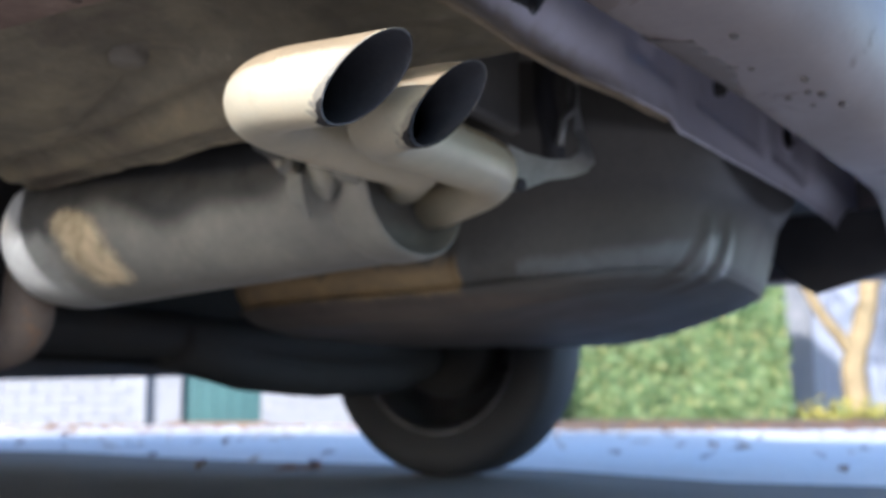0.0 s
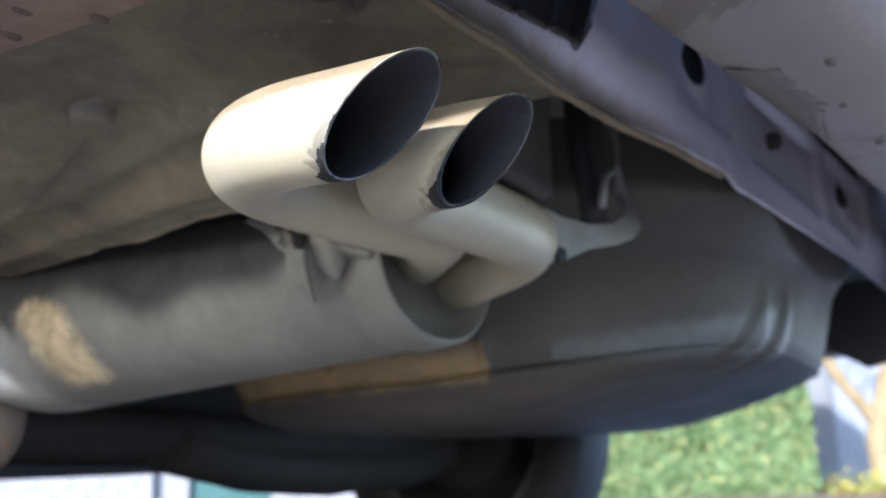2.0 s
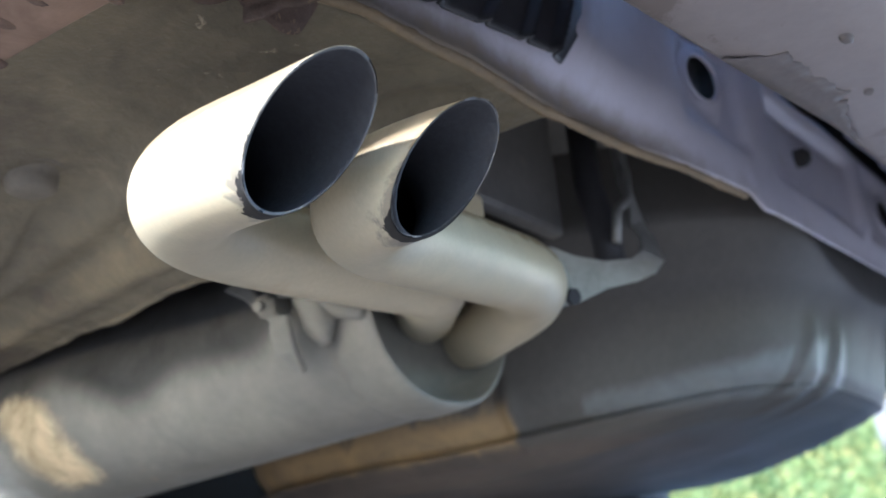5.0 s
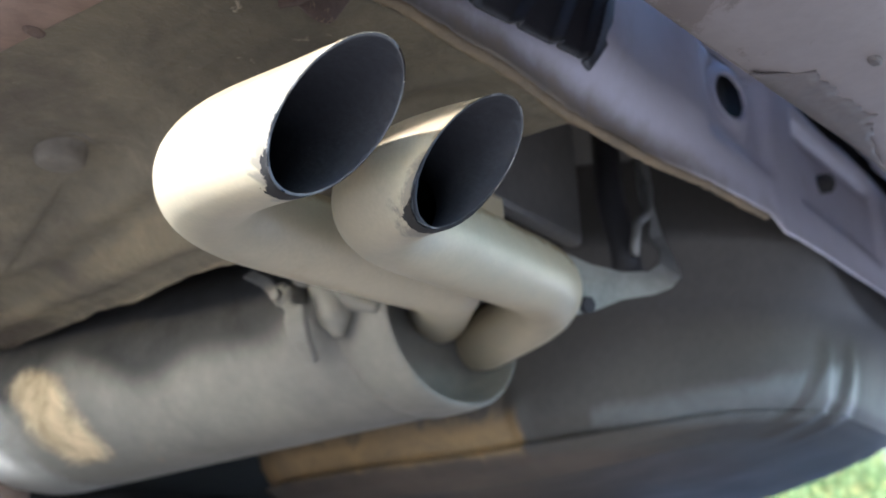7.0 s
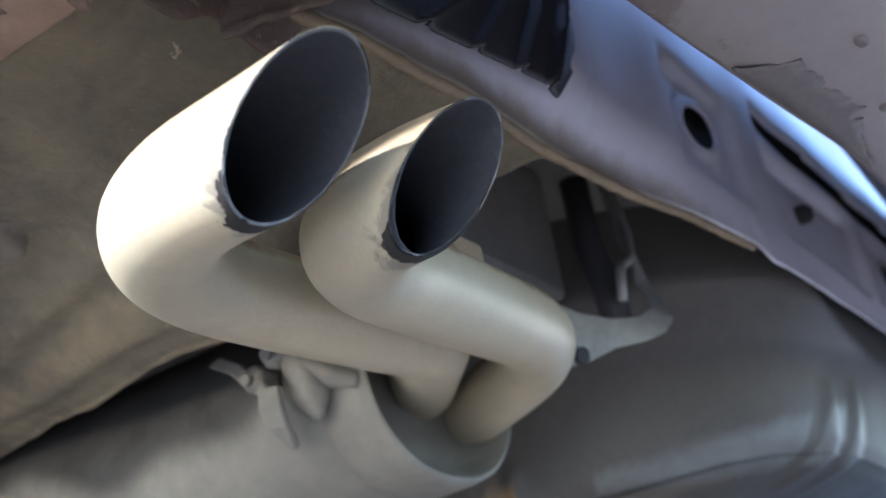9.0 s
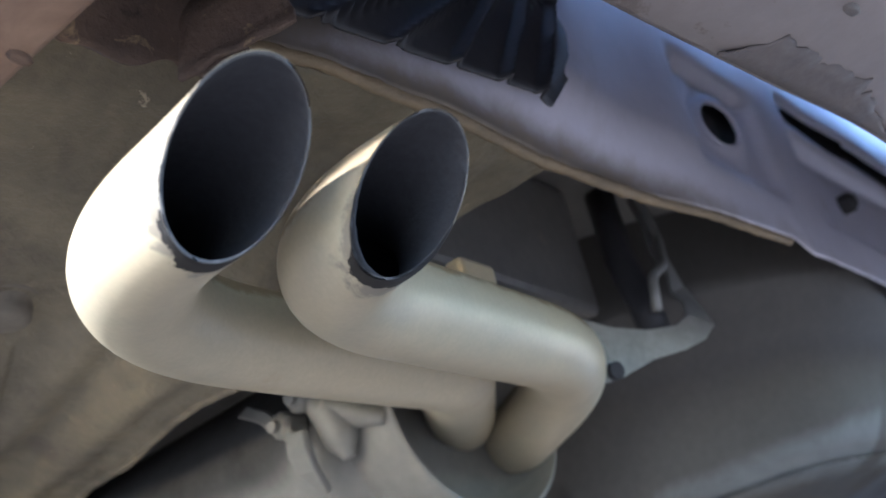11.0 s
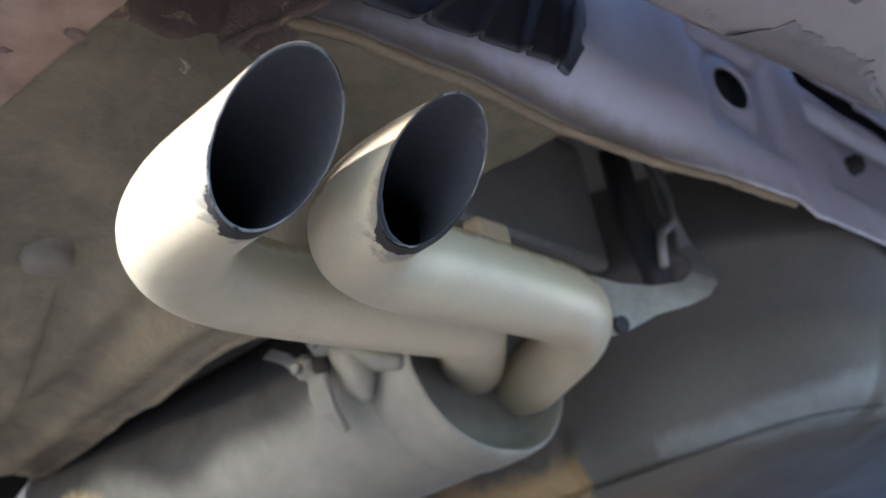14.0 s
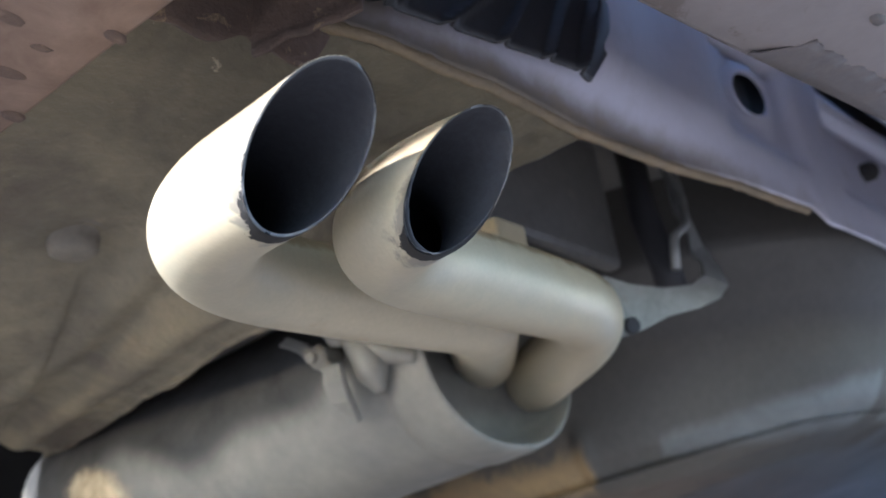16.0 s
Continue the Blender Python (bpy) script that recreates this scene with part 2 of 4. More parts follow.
def build_ground():
    def place(s, t):
        x, y = (s - 0.5), (t - 0.5)
        x, y = 700 * x * abs(x) ** 2 * 4, 700 * y * abs(y) ** 2 * 4
        return (x, y + 3, 0.006 * noise.noise(Vector((x * 0.9, y * 0.9, 0))) if abs(x) + abs(y) < 60 else 0.0)
    ob = part("ground", grid(160, 160, place), ASPHALT, None)
    tagged(ob, "pale worn asphalt yard strewn with fallen leaves", "ground", kind="structure")


build_ground()

PALE = surface("pale_concrete_drive", (0.74, 0.725, 0.70), (0.67, 0.655, 0.63), 1.2, 50, (0.8, 0.95), 0.0, 0.5, 0.003, [((0.5, 0.49, 0.47), 4, 0.58, 0.12)])


def build_drive():
    def place(s, t):
        x = -14 + 28 * s
        edge = along([(-14, 4.6), (-1.5, 3.45), (-0.2, 2.75), (0.25, 2.4), (0.6, 1.95), (1.5, 1.6), (14, 1.4)], x) + 0.05 * noise.noise(Vector((x * 3, 0, 0)))
        y = edge + (7.6 - edge) * t
        return (x, y, -0.004 + 0.013 * smoothstep(0, 0.08, t) + 0.002 * noise.noise(Vector((x, y, 5))))
    ob = part("pavement", grid(200, 60, place), PALE, None)
    tagged(ob, "pale concrete drive with a worn edge", "drive", kind="structure")


build_drive()

# ---- the car ----
# Its own axes: x across the car to its far side, y forward from the rear panel, z up.
car = new("car")
car.matrix_world = pose(0.045, 0.615, 0, 0, 0, math.degrees(math.atan2(0.87, 0.49)))
tagged(car, "parked lilac-silver car seen from beneath its tail", "car")
MID = 0.68          # the car's middle line


LIP_Y = [(-0.24, 0.10), (-0.12, 0.078), (-0.04, 0.050), (0.03, 0.042), (0.11, 0.0425), (0.164, 0.037), (0.215, 0.031), (0.263, 0.021), (0.362, 0.009), (0.374, 0.004), (0.5, 0.002), (1.2, 0.002), (1.6, 0.05)]
LIP_Z = [(-0.24, 0.435), (-0.12, 0.425), (0.0, 0.4155), (0.362, 0.415), (0.374, 0.403), (0.5, 0.408), (0.7, 0.419), (0.9, 0.429), (1.2, 0.438), (1.6, 0.44)]


def build_rear_panel():
    lip_y, lip_z = LIP_Y, LIP_Z
    mid_y = [(-0.24, 0.062), (0.0, 0.033), (0.1, 0.020), (0.32, 0.009), (0.5, 0.0), (1.0, -0.022), (1.36, -0.01), (1.6, 0.06)]
    holes = [(0.313, 0.493, 0.0178), (0.80, 0.49, 0.014)]
    slots = [(0.425, 0.95, 0.546, 0.017)]

    def stamped(x, z):
        d = 0.0
        for x0, x1, z0, z1, deep in ((0.262, 0.374, 0.455, 0.530, 0.0075), (0.435, 0.68, 0.450, 0.518, 0.010), (0.72, 0.92, 0.455, 0.518, 0.008)):
            k = smoothstep(x0 - 0.012, x0 + 0.006, x) * (1 - smoothstep(x1 - 0.006, x1 + 0.012, x))
            k *= smoothstep(z0 - 0.012, z0 + 0.006, z) * (1 - smoothstep(z1 - 0.006, z1 + 0.012, z))
            d += deep * k
        d -= 0.0018 * (smoothstep(0.372, 0.404, x) - smoothstep(1.0, 1.02, x))
        for x0, x1, z0, h in slots:
            k = smoothstep(x0, x0 + 0.015, x) * (1 - smoothstep(x1 - 0.015, x1, x)) * max(0, 1 - ((z - z0) / h) ** 2)
            d += 0.005 * smoothstep(0, 0.6, k)
        for x0, x1, z0 in ((0.27, 0.372, 0.528), (0.445, 0.67, 0.515)):
            k = smoothstep(x0, x0 + 0.01, x) * (1 - smoothstep(x1 - 0.01, x1, x)) * max(0, 1 - ((z - z0) / 0.006) ** 2)
            d += 0.006 * smoothstep(0, 0.7, k)
        for hx, hz, hr in holes:
            r = math.hypot(x - hx, z - hz)
            d -= 0.004 * smoothstep(hr * 1.5, hr * 1.05, r) + 0.27 * (x - hx) * (1 - smoothstep(hr * 1.3, hr * 2.2, r))
        d += 0.0022 * math.sin((x - 0.14 - 0.35 * (z - 0.45)) * 38) * smoothstep(0.1, 0.14, x) * (1 - smoothstep(0.21, 0.25, x))
        return d

    def place(s, t):
        x = -0.24 + 1.84 * s
        z0 = along(lip_z, x)
        z = z0 + (0.66 - z0) * t
        k = smoothstep(0.0, 0.045, z - z0)
        y = along(lip_y, x) * (1 - k) + along(mid_y, x) * k + stamped(x, z)
        return (x, y + 0.0015 * noise.noise(Vector((x * 9, z * 9, 1))), z)

    bm = grid(600, 84, place)
    gone = []
    for f in bm.faces:
        c = f.calc_center_median()
        if any(math.hypot(c.x - hx, c.z - hz) < hr for hx, hz, hr in holes):
            gone.append(f)
        if any(x0 + 0.012 < c.x < x1 - 0.012 and abs(c.z - z0) < h * 0.72 for x0, x1, z0, h in slots):
            gone.append(f)
    bmesh.ops.delete(bm, geom=gone, context="FACES")
    for v in bm.verts:
        if v.is_boundary:
            for hx, hz, hr in holes:
                r = math.hypot(v.co.x - hx, v.co.z - hz)
                if 0.5 * hr < r < 1.5 * hr:
                    v.co.x, v.co.z = hx + (v.co.x - hx) * hr / r, hz + (v.co.z - hz) * hr / r
    def dusty(c):
        near = 1 - smoothstep(-0.10, 0.07, c.x)
        low = (1 - smoothstep(0.0, 0.030, c.z - along(lip_z, c.x))) * (1 - 0.6 * smoothstep(0.15, 0.34, c.x))
        return max(near, low * 0.85)
    marked(bm, "dust", dusty)
    panel = part("rear_panel", bm, coated(LILAC, "dust_over_lilac_paint", "dust", ((0.15, 0.125, 0.10), (0.25, 0.21, 0.165)), 0.7, 30, 0.7, 0.7), car, "lilac-silver stamped sheet-metal rear panel with holes")
    thick(panel, 0.0012, 1.0)
    # Added backing sheet: holes look dark and show no sky.
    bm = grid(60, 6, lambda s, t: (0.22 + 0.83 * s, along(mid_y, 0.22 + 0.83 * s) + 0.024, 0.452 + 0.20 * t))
    thick(part("cavity_back", bm, TUB, panel, "dull grey sheet added to back the panel holes"), 0.002)
    # Unseen lid, added to keep sun and sky from leaking into the hollow.
    bm = bmesh.new()
    box(bm, -0.24, 1.6, -0.03, 0.10, 0.652, 0.664)
    part("leak_lid", bm, LILAC, car, "unseen lilac-silver lid added against light leaks", False)
    bm = bmesh.new()
    tube(bm, [Vector((holes[0][0] + 0.0182 * math.cos(g), along(mid_y, holes[0][0]) + 0.004 - 0.27 * 0.0182 * math.cos(g), holes[0][1] + 0.0182 * math.sin(g))) for g in [2 * math.pi * k / 32 for k in range(33)]], 0.0016, 8)
    part("grommet", bm, LILAC, panel, "rolled rim of a round hole")
    # Dark stud, coloured to stand in for the shade in a narrow slit.
    bm = bmesh.new()
    tube(bm, [Vector((0.520, -0.006, 0.484)), Vector((0.520, 0.008, 0.484))], 0.0055, 12, 0, True)
    tube(bm, [Vector((0.520, -0.003, 0.484)), Vector((0.520, 0.008, 0.484))], 0.0085, 12, 0, True)
    part("slit_stud", bm, DARK, panel, "dark stud standing in for a slit in the panel", False)
    # the beaded seam under the panel
    pts = []
    n = 150
    for i in range(n + 1):
        x = -0.22 + 0.580 * i / n
        pts.append(Vector((x, along(lip_y, x) + 0.002, along(lip_z, x) - 0.001)))
    bm = bmesh.new()
    tube(bm, pts, lambda s: 0.0032 * (1 + 0.3 * noise.noise(Vector((s * 60, 0, 0)))), 10, 0.3, True)
    part("seam_bead", bm, SEALER, panel, "cracked ochre seam sealer bead")
    return panel


build_rear_panel()


def bumper_line():
    near = [(-0.152, 0.275), (-0.153, 0.24), (-0.155, 0.2), (-0.155, 0.05), (-0.148, -0.008), (-0.110, -0.046), (-0.05, -0.055), (0.02, -0.064), (0.1, -0.075), (0.2, -0.089),
            (0.31, -0.097), (0.48, -0.112), (0.64, -0.124)]
    line = near + [(2 * MID - x, y) for x, y in reversed(near)]
    pts = [Vector((x, y, 0)) for x, y in line]
    out = []
    for i in range(len(pts) - 1):
        a, b, c, d = pts[max(i - 1, 0)], pts[i], pts[i + 1], pts[min(i + 2, len(pts) - 1)]
        for k in range(10):
            s = k / 10
            out.append(0.5 * ((2 * b) + (c - a) * s + (2 * a - 5 * b + 4 * c - d) * s * s + (3 * b - a - 3 * c + d) * s ** 3))
    out.append(pts[-1])
    return resample(out, 0.012)


def build_bumper():
    line = bumper_line()
    rows = frames_along(line)
    profile = [(0.004, 0.397), (0.0, 0.388), (0.004, 0.385), (0.02, 0.3835), (0.045, 0.3835), (0.066, 0.386), (0.082, 0.394), (0.094, 0.409), (0.101, 0.43),
               (0.106, 0.46), (0.109, 0.5), (0.107, 0.54), (0.10, 0.565), (0.085, 0.58), (0.02, 0.588), (-0.026, 0.59)]
    bm = bmesh.new()
    rings = []
    for p, way, side, up in rows:
        out = Vector((-way.y, way.x, 0)) * -1
        centre = Vector((MID, 1.2, 0))
        if out.dot(p - centre) < 0:
            out = -out
        rings.append([bm.verts.new(Vector((p.x, p.y, 0)) + out * d + Vector((0, 0, z + 0.0012 * noise.noise(p * 14 + Vector((0, 0, d * 30)))))) for d, z in profile])
    for ring in rings:
        if ring[0].co.y < 0.0:
            ring[-1].co.y = max(ring[-1].co.y, -0.026)
    for a, b in zip(rings, rings[1:]):
        for k in range(len(profile) - 1):
            bm.faces.new((a[k], b[k], b[k + 1], a[k + 1]))
    marked(bm, "grime_shade", lambda c: 1 - smoothstep(-0.13, 0.0, c.x) if c.z < 0.45 else 0.0)
    bumper = part("bumper", bm, coated(BUMPER, "bumper_with_brown_grime", "grime_shade", ((0.16, 0.105, 0.078), (0.25, 0.18, 0.14)), 0.75, 30), car, "dusty mauve plastic bumper with a dented underside")
    thick(bumper, 0.003, 0.0)
    rnd = random.Random(31)
    spots = [(0.080, -0.122), (0.150, -0.116), (0.236, -0.123), (0.196, -0.143), (0.228, -0.139), (0.241, -0.147), (0.265, -0.136), (0.278, -0.156),
             (-0.178, 0.095), (-0.195, 0.086), (-0.179, 0.116), (-0.161, 0.144), (-0.161, 0.075), (-0.185, 0.165), (-0.172, 0.19)]
    for x, y in spots:
        bm = bmesh.new()
        turn, r = rnd.uniform(-0.15, 0.25), rnd.uniform(0.0022, 0.0034) if x > 0 else rnd.uniform(0.002, 0.0036)
        rings = []
        for k, dz in ((1.25, 0.0012), (1.0, -0.0004), (0.6, -0.0009), (0.25, -0.0007)):
            rings.append([bm.verts.new((x + k * r * (math.cos(g) * math.cos(turn) * 1.9 - math.sin(g) * math.sin(turn)) + 0.0006 * rnd.uniform(-1, 1),
                                        y + k * r * (math.cos(g) * math.sin(turn) * 1.9 + math.sin(g) * math.cos(turn)), 0.3818 + dz)) for g in [2 * math.pi * i / 14 for i in range(14)]])
        for one, two in zip(rings, rings[1:]):
            for i in range(14):
                bm.faces.new((one[i], one[(i + 1) % 14], two[(i + 1) % 14], two[i]))
        bm.faces.new(rings[-1])
        part("dent", bm, RUST if x < 0 else CHIP, bumper, "rusty blister" if x < 0 else "dark chipped dent")
    bm = bmesh.new()
    rows = []
    for k in range(61):
        x = 0.055 + 0.16 * k / 60
        inner = along([(0.02, -0.064), (0.1, -0.075), (0.2, -0.089), (0.31, -0.097)], x) - 0.004
        deep = (0.002 + 0.020 * smoothstep(0.055, 0.075, x) * (1 - smoothstep(0.125, 0.215, x))) * (1 + 0.35 * noise.noise(Vector((x * 90, 1, 0))) + 0.25 * noise.noise(Vector((x * 260, 5, 0))))
        rows.append([bm.verts.new((x, inner - deep * j / 3, 0.3814 + 0.0001 * noise.noise(Vector((x * 80, j, 2))))) for j in range(4)])
    for a, b in zip(rows, rows[1:]):
        for j in range(3):
            bm.faces.new((a[j], b[j], b[j + 1], a[j + 1]))
    thick(part("worn_patch", bm, WORN, bumper, "dark patch where the paint has flaked off"), 0.0008)
    return bumper


build_bumper()


def lip_of_pan(y):
    return 0.05 + 0.178 * max(y - 0.26, 0.0) + 0.06 * (1 - smoothstep(0.06, 0.22, y))


def floor_height(x, y):
    """The dusty floor pan beside the muffler."""
    lip = lip_of_pan(y)
    k = (x + 0.17) / (lip + 0.17)
    z = 0.418 - 0.045 * smoothstep(0.12, 0.42, y)
    z -= (z - 0.360 - 0.055 * (1 - smoothstep(0.08, 0.22, y))) * smoothstep(0.55, 1.0, k)
    z += 0.004 * math.sin(k * 34) * smoothstep(0.62, 0.72, k) * (1 - smoothstep(0.9, 1.0, k))
    z += 0.03 * (1 - smoothstep(0.0, 0.12, k))
    z -= 0.003 * smoothstep(0.0, 0.006, (y - 0.30) - 2.7 * (x + 0.035)) * smoothstep(0.28, 0.30, y)
    return z + 0.003 * noise.noise(Vector((x * 16, y * 16, 3))) + 0.0012 * noise.noise(Vector((x * 60, y * 60, 5)))


def build_floor_pan():
    def place(s, t):
        start = along(LIP_Y, -0.17 + 0.28 * s)
        y = start + (0.565 - start) * t
        lip = lip_of_pan(y)
        x = -0.17 + (lip + 0.17) * min(s / 0.86, 1.0)
        if s <= 0.86:
            z = floor_height(x, y)
        else:
            k = (s - 0.86) / 0.14
            x += 0.012 * math.sin(k * math.pi / 2)
            low = floor_height(lip, y)
            z = low - 0.002 * math.sin(k * math.pi) + (0.502 - low) * (max(0, k - 0.25) / 0.75) ** 1.5
        if s <= 0.86:
            k = 1 - smoothstep(0.0, 0.09, t)
            z = z * (1 - k) + (along(LIP_Z, x) - 0.0005) * k
        z += 0.04 * smoothstep(0.95, 1.0, t) ** 2 * (1 if s <= 0.86 else 0)
        return (x, y, z)
    pan = part("floor_pan", grid(150, 220, place), OLIVE, car, "dusty olive-brown underseal on a boot floor pan")
    thick(pan, 0.002, 1.0)
    bm = bmesh.new()
    edge = [Vector((lip_of_pan(y) + 0.004, y, floor_height(lip_of_pan(y), y) - 0.001)) for y in [0.20 + 0.345 * k / 40 for k in range(41)]]
    edge += [edge[-1] + Vector((-0.01, 0.012, 0.004)), edge[-1] + Vector((-0.03, 0.018, 0.010)), edge[-1] + Vector((-0.06, 0.020, 0.013))]
    tube(bm, edge, 0.0036, 10, 0.35, True)
    part("rolled_edge", bm, OLIVE, pan, "rolled dusty edge of the floor pan")
    bm = bmesh.new()
    prof = [(0.0, -0.0105), (0.010, -0.0105), (0.0128, -0.0088), (0.0138, -0.004), (0.0142, 0.0025), (0.0185, 0.001), (0.0195, 0.004)]
    rings = []
    c = Vector((-0.060, 0.262, floor_height(-0.060, 0.262)))
    for r, z in prof[1:]:
        rings.append([bm.verts.new(c + Vector((r * math.cos(g), r * math.sin(g), z))) for g in [2 * math.pi * k / 24 for k in range(24)]])
    for a, b in zip(rings, rings[1:]):
        for k in range(24):
            bm.faces.new((a[k], a[(k + 1) % 24], b[(k + 1) % 24], b[k]))
    bm.faces.new(rings[0])
    part("plug", bm, PLUG, pan, "round dusty drain plug")
    return pan


build_floor_pan()


def build_ceiling_of_tail():
    bm = bmesh.new()
    box(bm, -0.18, 1.54, 0.03, 0.95, 0.50, 0.53)
    ob = part("boot_floor", bm, BOOT, car, "grey undersealed boot floor", False)
    bevelled(ob, 0.004)
    bm = bmesh.new()
    box(bm, 0.105, 0.30, 0.13, 0.145, 0.40, 0.50)
    bevelled(part("cross_member", bm, BOOT, car, "dusty folded cross member", False), 0.006)


build_ceiling_of_tail()


def well_material():
    """The grey underseal with a film of ochre wax on the lower flank, ahead of the seam."""
    m = TUB.copy()
    m.name = "grey_underseal_with_ochre_wax"
    t = m.node_tree
    b = t.nodes["Principled BSDF"]
    base = b.inputs["Base Color"].links[0].from_socket
    where = t.nodes.new("ShaderNodeTexCoord").outputs["Object"]
    axes = t.nodes.new("ShaderNodeSeparateXYZ")
    rag = noise_node(t, 22, 8, 0.7, 0.5, where)
    t.links.new(where, axes.inputs[0])
    def sloped(socket, low, high, amount):
        add = t.nodes.new("ShaderNodeMath")
        add.operation = "MULTIPLY_ADD"
        t.links.new(rag.outputs["Fac"], add.inputs[0])
        add.inputs[1].default_value = amount
        t.links.new(socket, add.inputs[2])
        k = t.nodes.new("ShaderNodeMapRange")
        k.interpolation_type = "SMOOTHSTEP"
        t.links.new(add.outputs[0], k.inputs["Value"])
        k.inputs["From Min"].default_value, k.inputs["From Max"].default_value = low + amount / 2, high + amount / 2
        return k.outputs[0]
    both = t.nodes.new("ShaderNodeMath")
    both.operation = "MULTIPLY"
    t.links.new(sloped(axes.outputs["Y"], 0.256, 0.264, 0.012), both.inputs[0])
    t.links.new(sloped(axes.outputs["Z"], 0.318, 0.292, 0.07), both.inputs[1])
    near = t.nodes.new("ShaderNodeMath")
    near.operation = "MULTIPLY"
    t.links.new(both.outputs[0], near.inputs[0])
    t.links.new(sloped(axes.outputs["X"], 0.66, 0.5, 0.05), near.inputs[1])
    tone = ramp(t, rag.outputs["Fac"], [(0.35, (0.20, 0.145, 0.08)), (0.6, (0.36, 0.245, 0.11))])
    above = t.nodes.new("ShaderNodeMath")
    above.operation = "MULTIPLY"
    t.links.new(near.outputs[0], above.inputs[0])
    t.links.new(sloped(axes.outputs["Z"], 0.266, 0.276, 0.012), above.inputs[1])
    dirt = ramp(t, rag.outputs["Fac"], [(0.35, (0.05, 0.042, 0.036)), (0.65, (0.085, 0.068, 0.055))])
    base = mix(t, sloped(axes.outputs["Z"], 0.274, 0.266, 0.008), base, dirt.outputs["Color"])
    t.links.new(mix(t, above.outputs[0], base, tone.outputs["Color"]), b.inputs["Base Color"])
    return m


def build_tub():
    def place(s, t):
        g = 2 * math.pi * s
        r0, z = 0.0, 0.0
        prof = [(0.0, 0.245), (0.2, 0.243), (0.27, 0.247), (0.297, 0.257), (0.309, 0.267), (0.3125, 0.2705), (0.3055, 0.2735), (0.3095, 0.278), (0.316, 0.292), (0.324, 0.33),
                (0.336, 0.38), (0.350, 0.41), (0.362, 0.43), (0.366, 0.50)]
        k = t * (len(prof) - 1)
        i = min(int(k), len(prof) - 2)
        k -= i
        r = prof[i][0] * (1 - k) + prof[i + 1][0] * k
        z = prof[i][1] * (1 - k) + prof[i + 1][1] * k
        c, n = math.cos(g), math.sin(g)
        e = (abs(c) ** 2.8 + abs(n) ** 2.8) ** (-1 / 2.8)
        x, y = 0.757 + r * c * e * 1.10, 0.37 + r * n * e * 1.05
        z += 0.05 * smoothstep(0.35, 0.0, y) * (1 - t)
        y = max(y, 0.016)
        # pressed ribs on the rear wall, a seam on the flank, dents
        if y < 0.2 and 0.27 < z < 0.38:
            band = smoothstep(0.27, 0.29, z) * (1 - smoothstep(0.345, 0.37, z))
            for rib in (0.60, 0.65):
                y -= 0.005 * band * max(0.0, 1 - ((x - rib) / 0.018) ** 2) ** 2
        if x < 0.6:
            x -= 0.005 * max(0.0, 1 - ((y - 0.258) / 0.008) ** 2) * (1 - smoothstep(0.31, 0.33, z))
        return (x + 0.003 * noise.noise(Vector((z * 9, y * 9, 4))), y + 0.004 * noise.noise(Vector((x * 9, z * 14, 7))), z + 0.003 * noise.noise(Vector((x * 8, y * 8, z * 8))))
    bm = grid(420, 78, place)
    bmesh.ops.remove_doubles(bm, verts=bm.verts[:], dist=0.0004)
    def film(c):
        if c.y > 0.2:
            return 0.0
        low, high = 0.272 + 0.06 * (c.x - 0.31), 0.286 + 0.21 * (c.x - 0.34)
        k = smoothstep(low - 0.004, low + 0.012, c.z) * (1 - smoothstep(high - 0.012, high + 0.010, c.z)) * smoothstep(0.32, 0.48, c.x) * (1 - smoothstep(0.655, 0.70, c.x))
        for line in (0.575, 0.632):
            k *= smoothstep(0.004, 0.014, abs(c.x - line - 0.4 * (c.z - 0.31)))
        return k * 0.8
    marked(bm, "film", film)
    part("spare_wheel_well", bm, coated(well_material(), "underseal_with_pale_film", "film", ((0.10, 0.105, 0.108), (0.16, 0.168, 0.17)), 0.38, 14, 0.9, 0.8), car, "grey undersealed spare wheel well with an ochre patch")


build_tub()


# ---- exhaust ----
M_REAR, M_FRONT = Vector((0.2127, 0.1914, 0.3511)), Vector((0.174, 0.600, 0.3160))
M_ACROSS, M_HIGH = 0.0844, 0.0706


def muffler_ring(bm, at, grow=1.0, sides=64):
    c = M_REAR.lerp(M_FRONT, at)
    ring = []
    for k in range(sides):
        g = 2 * math.pi * k / sides
        a, b = math.cos(g), math.sin(g)
        e = (abs(a) ** 2.2 + abs(b) ** 2.2) ** (-1 / 2.2)
        ring.append(bm.verts.new(c + Vector((M_ACROSS * grow * a * e, 0, M_HIGH * (1 - (1 - grow) * 1.6) * b * e))))
    return ring


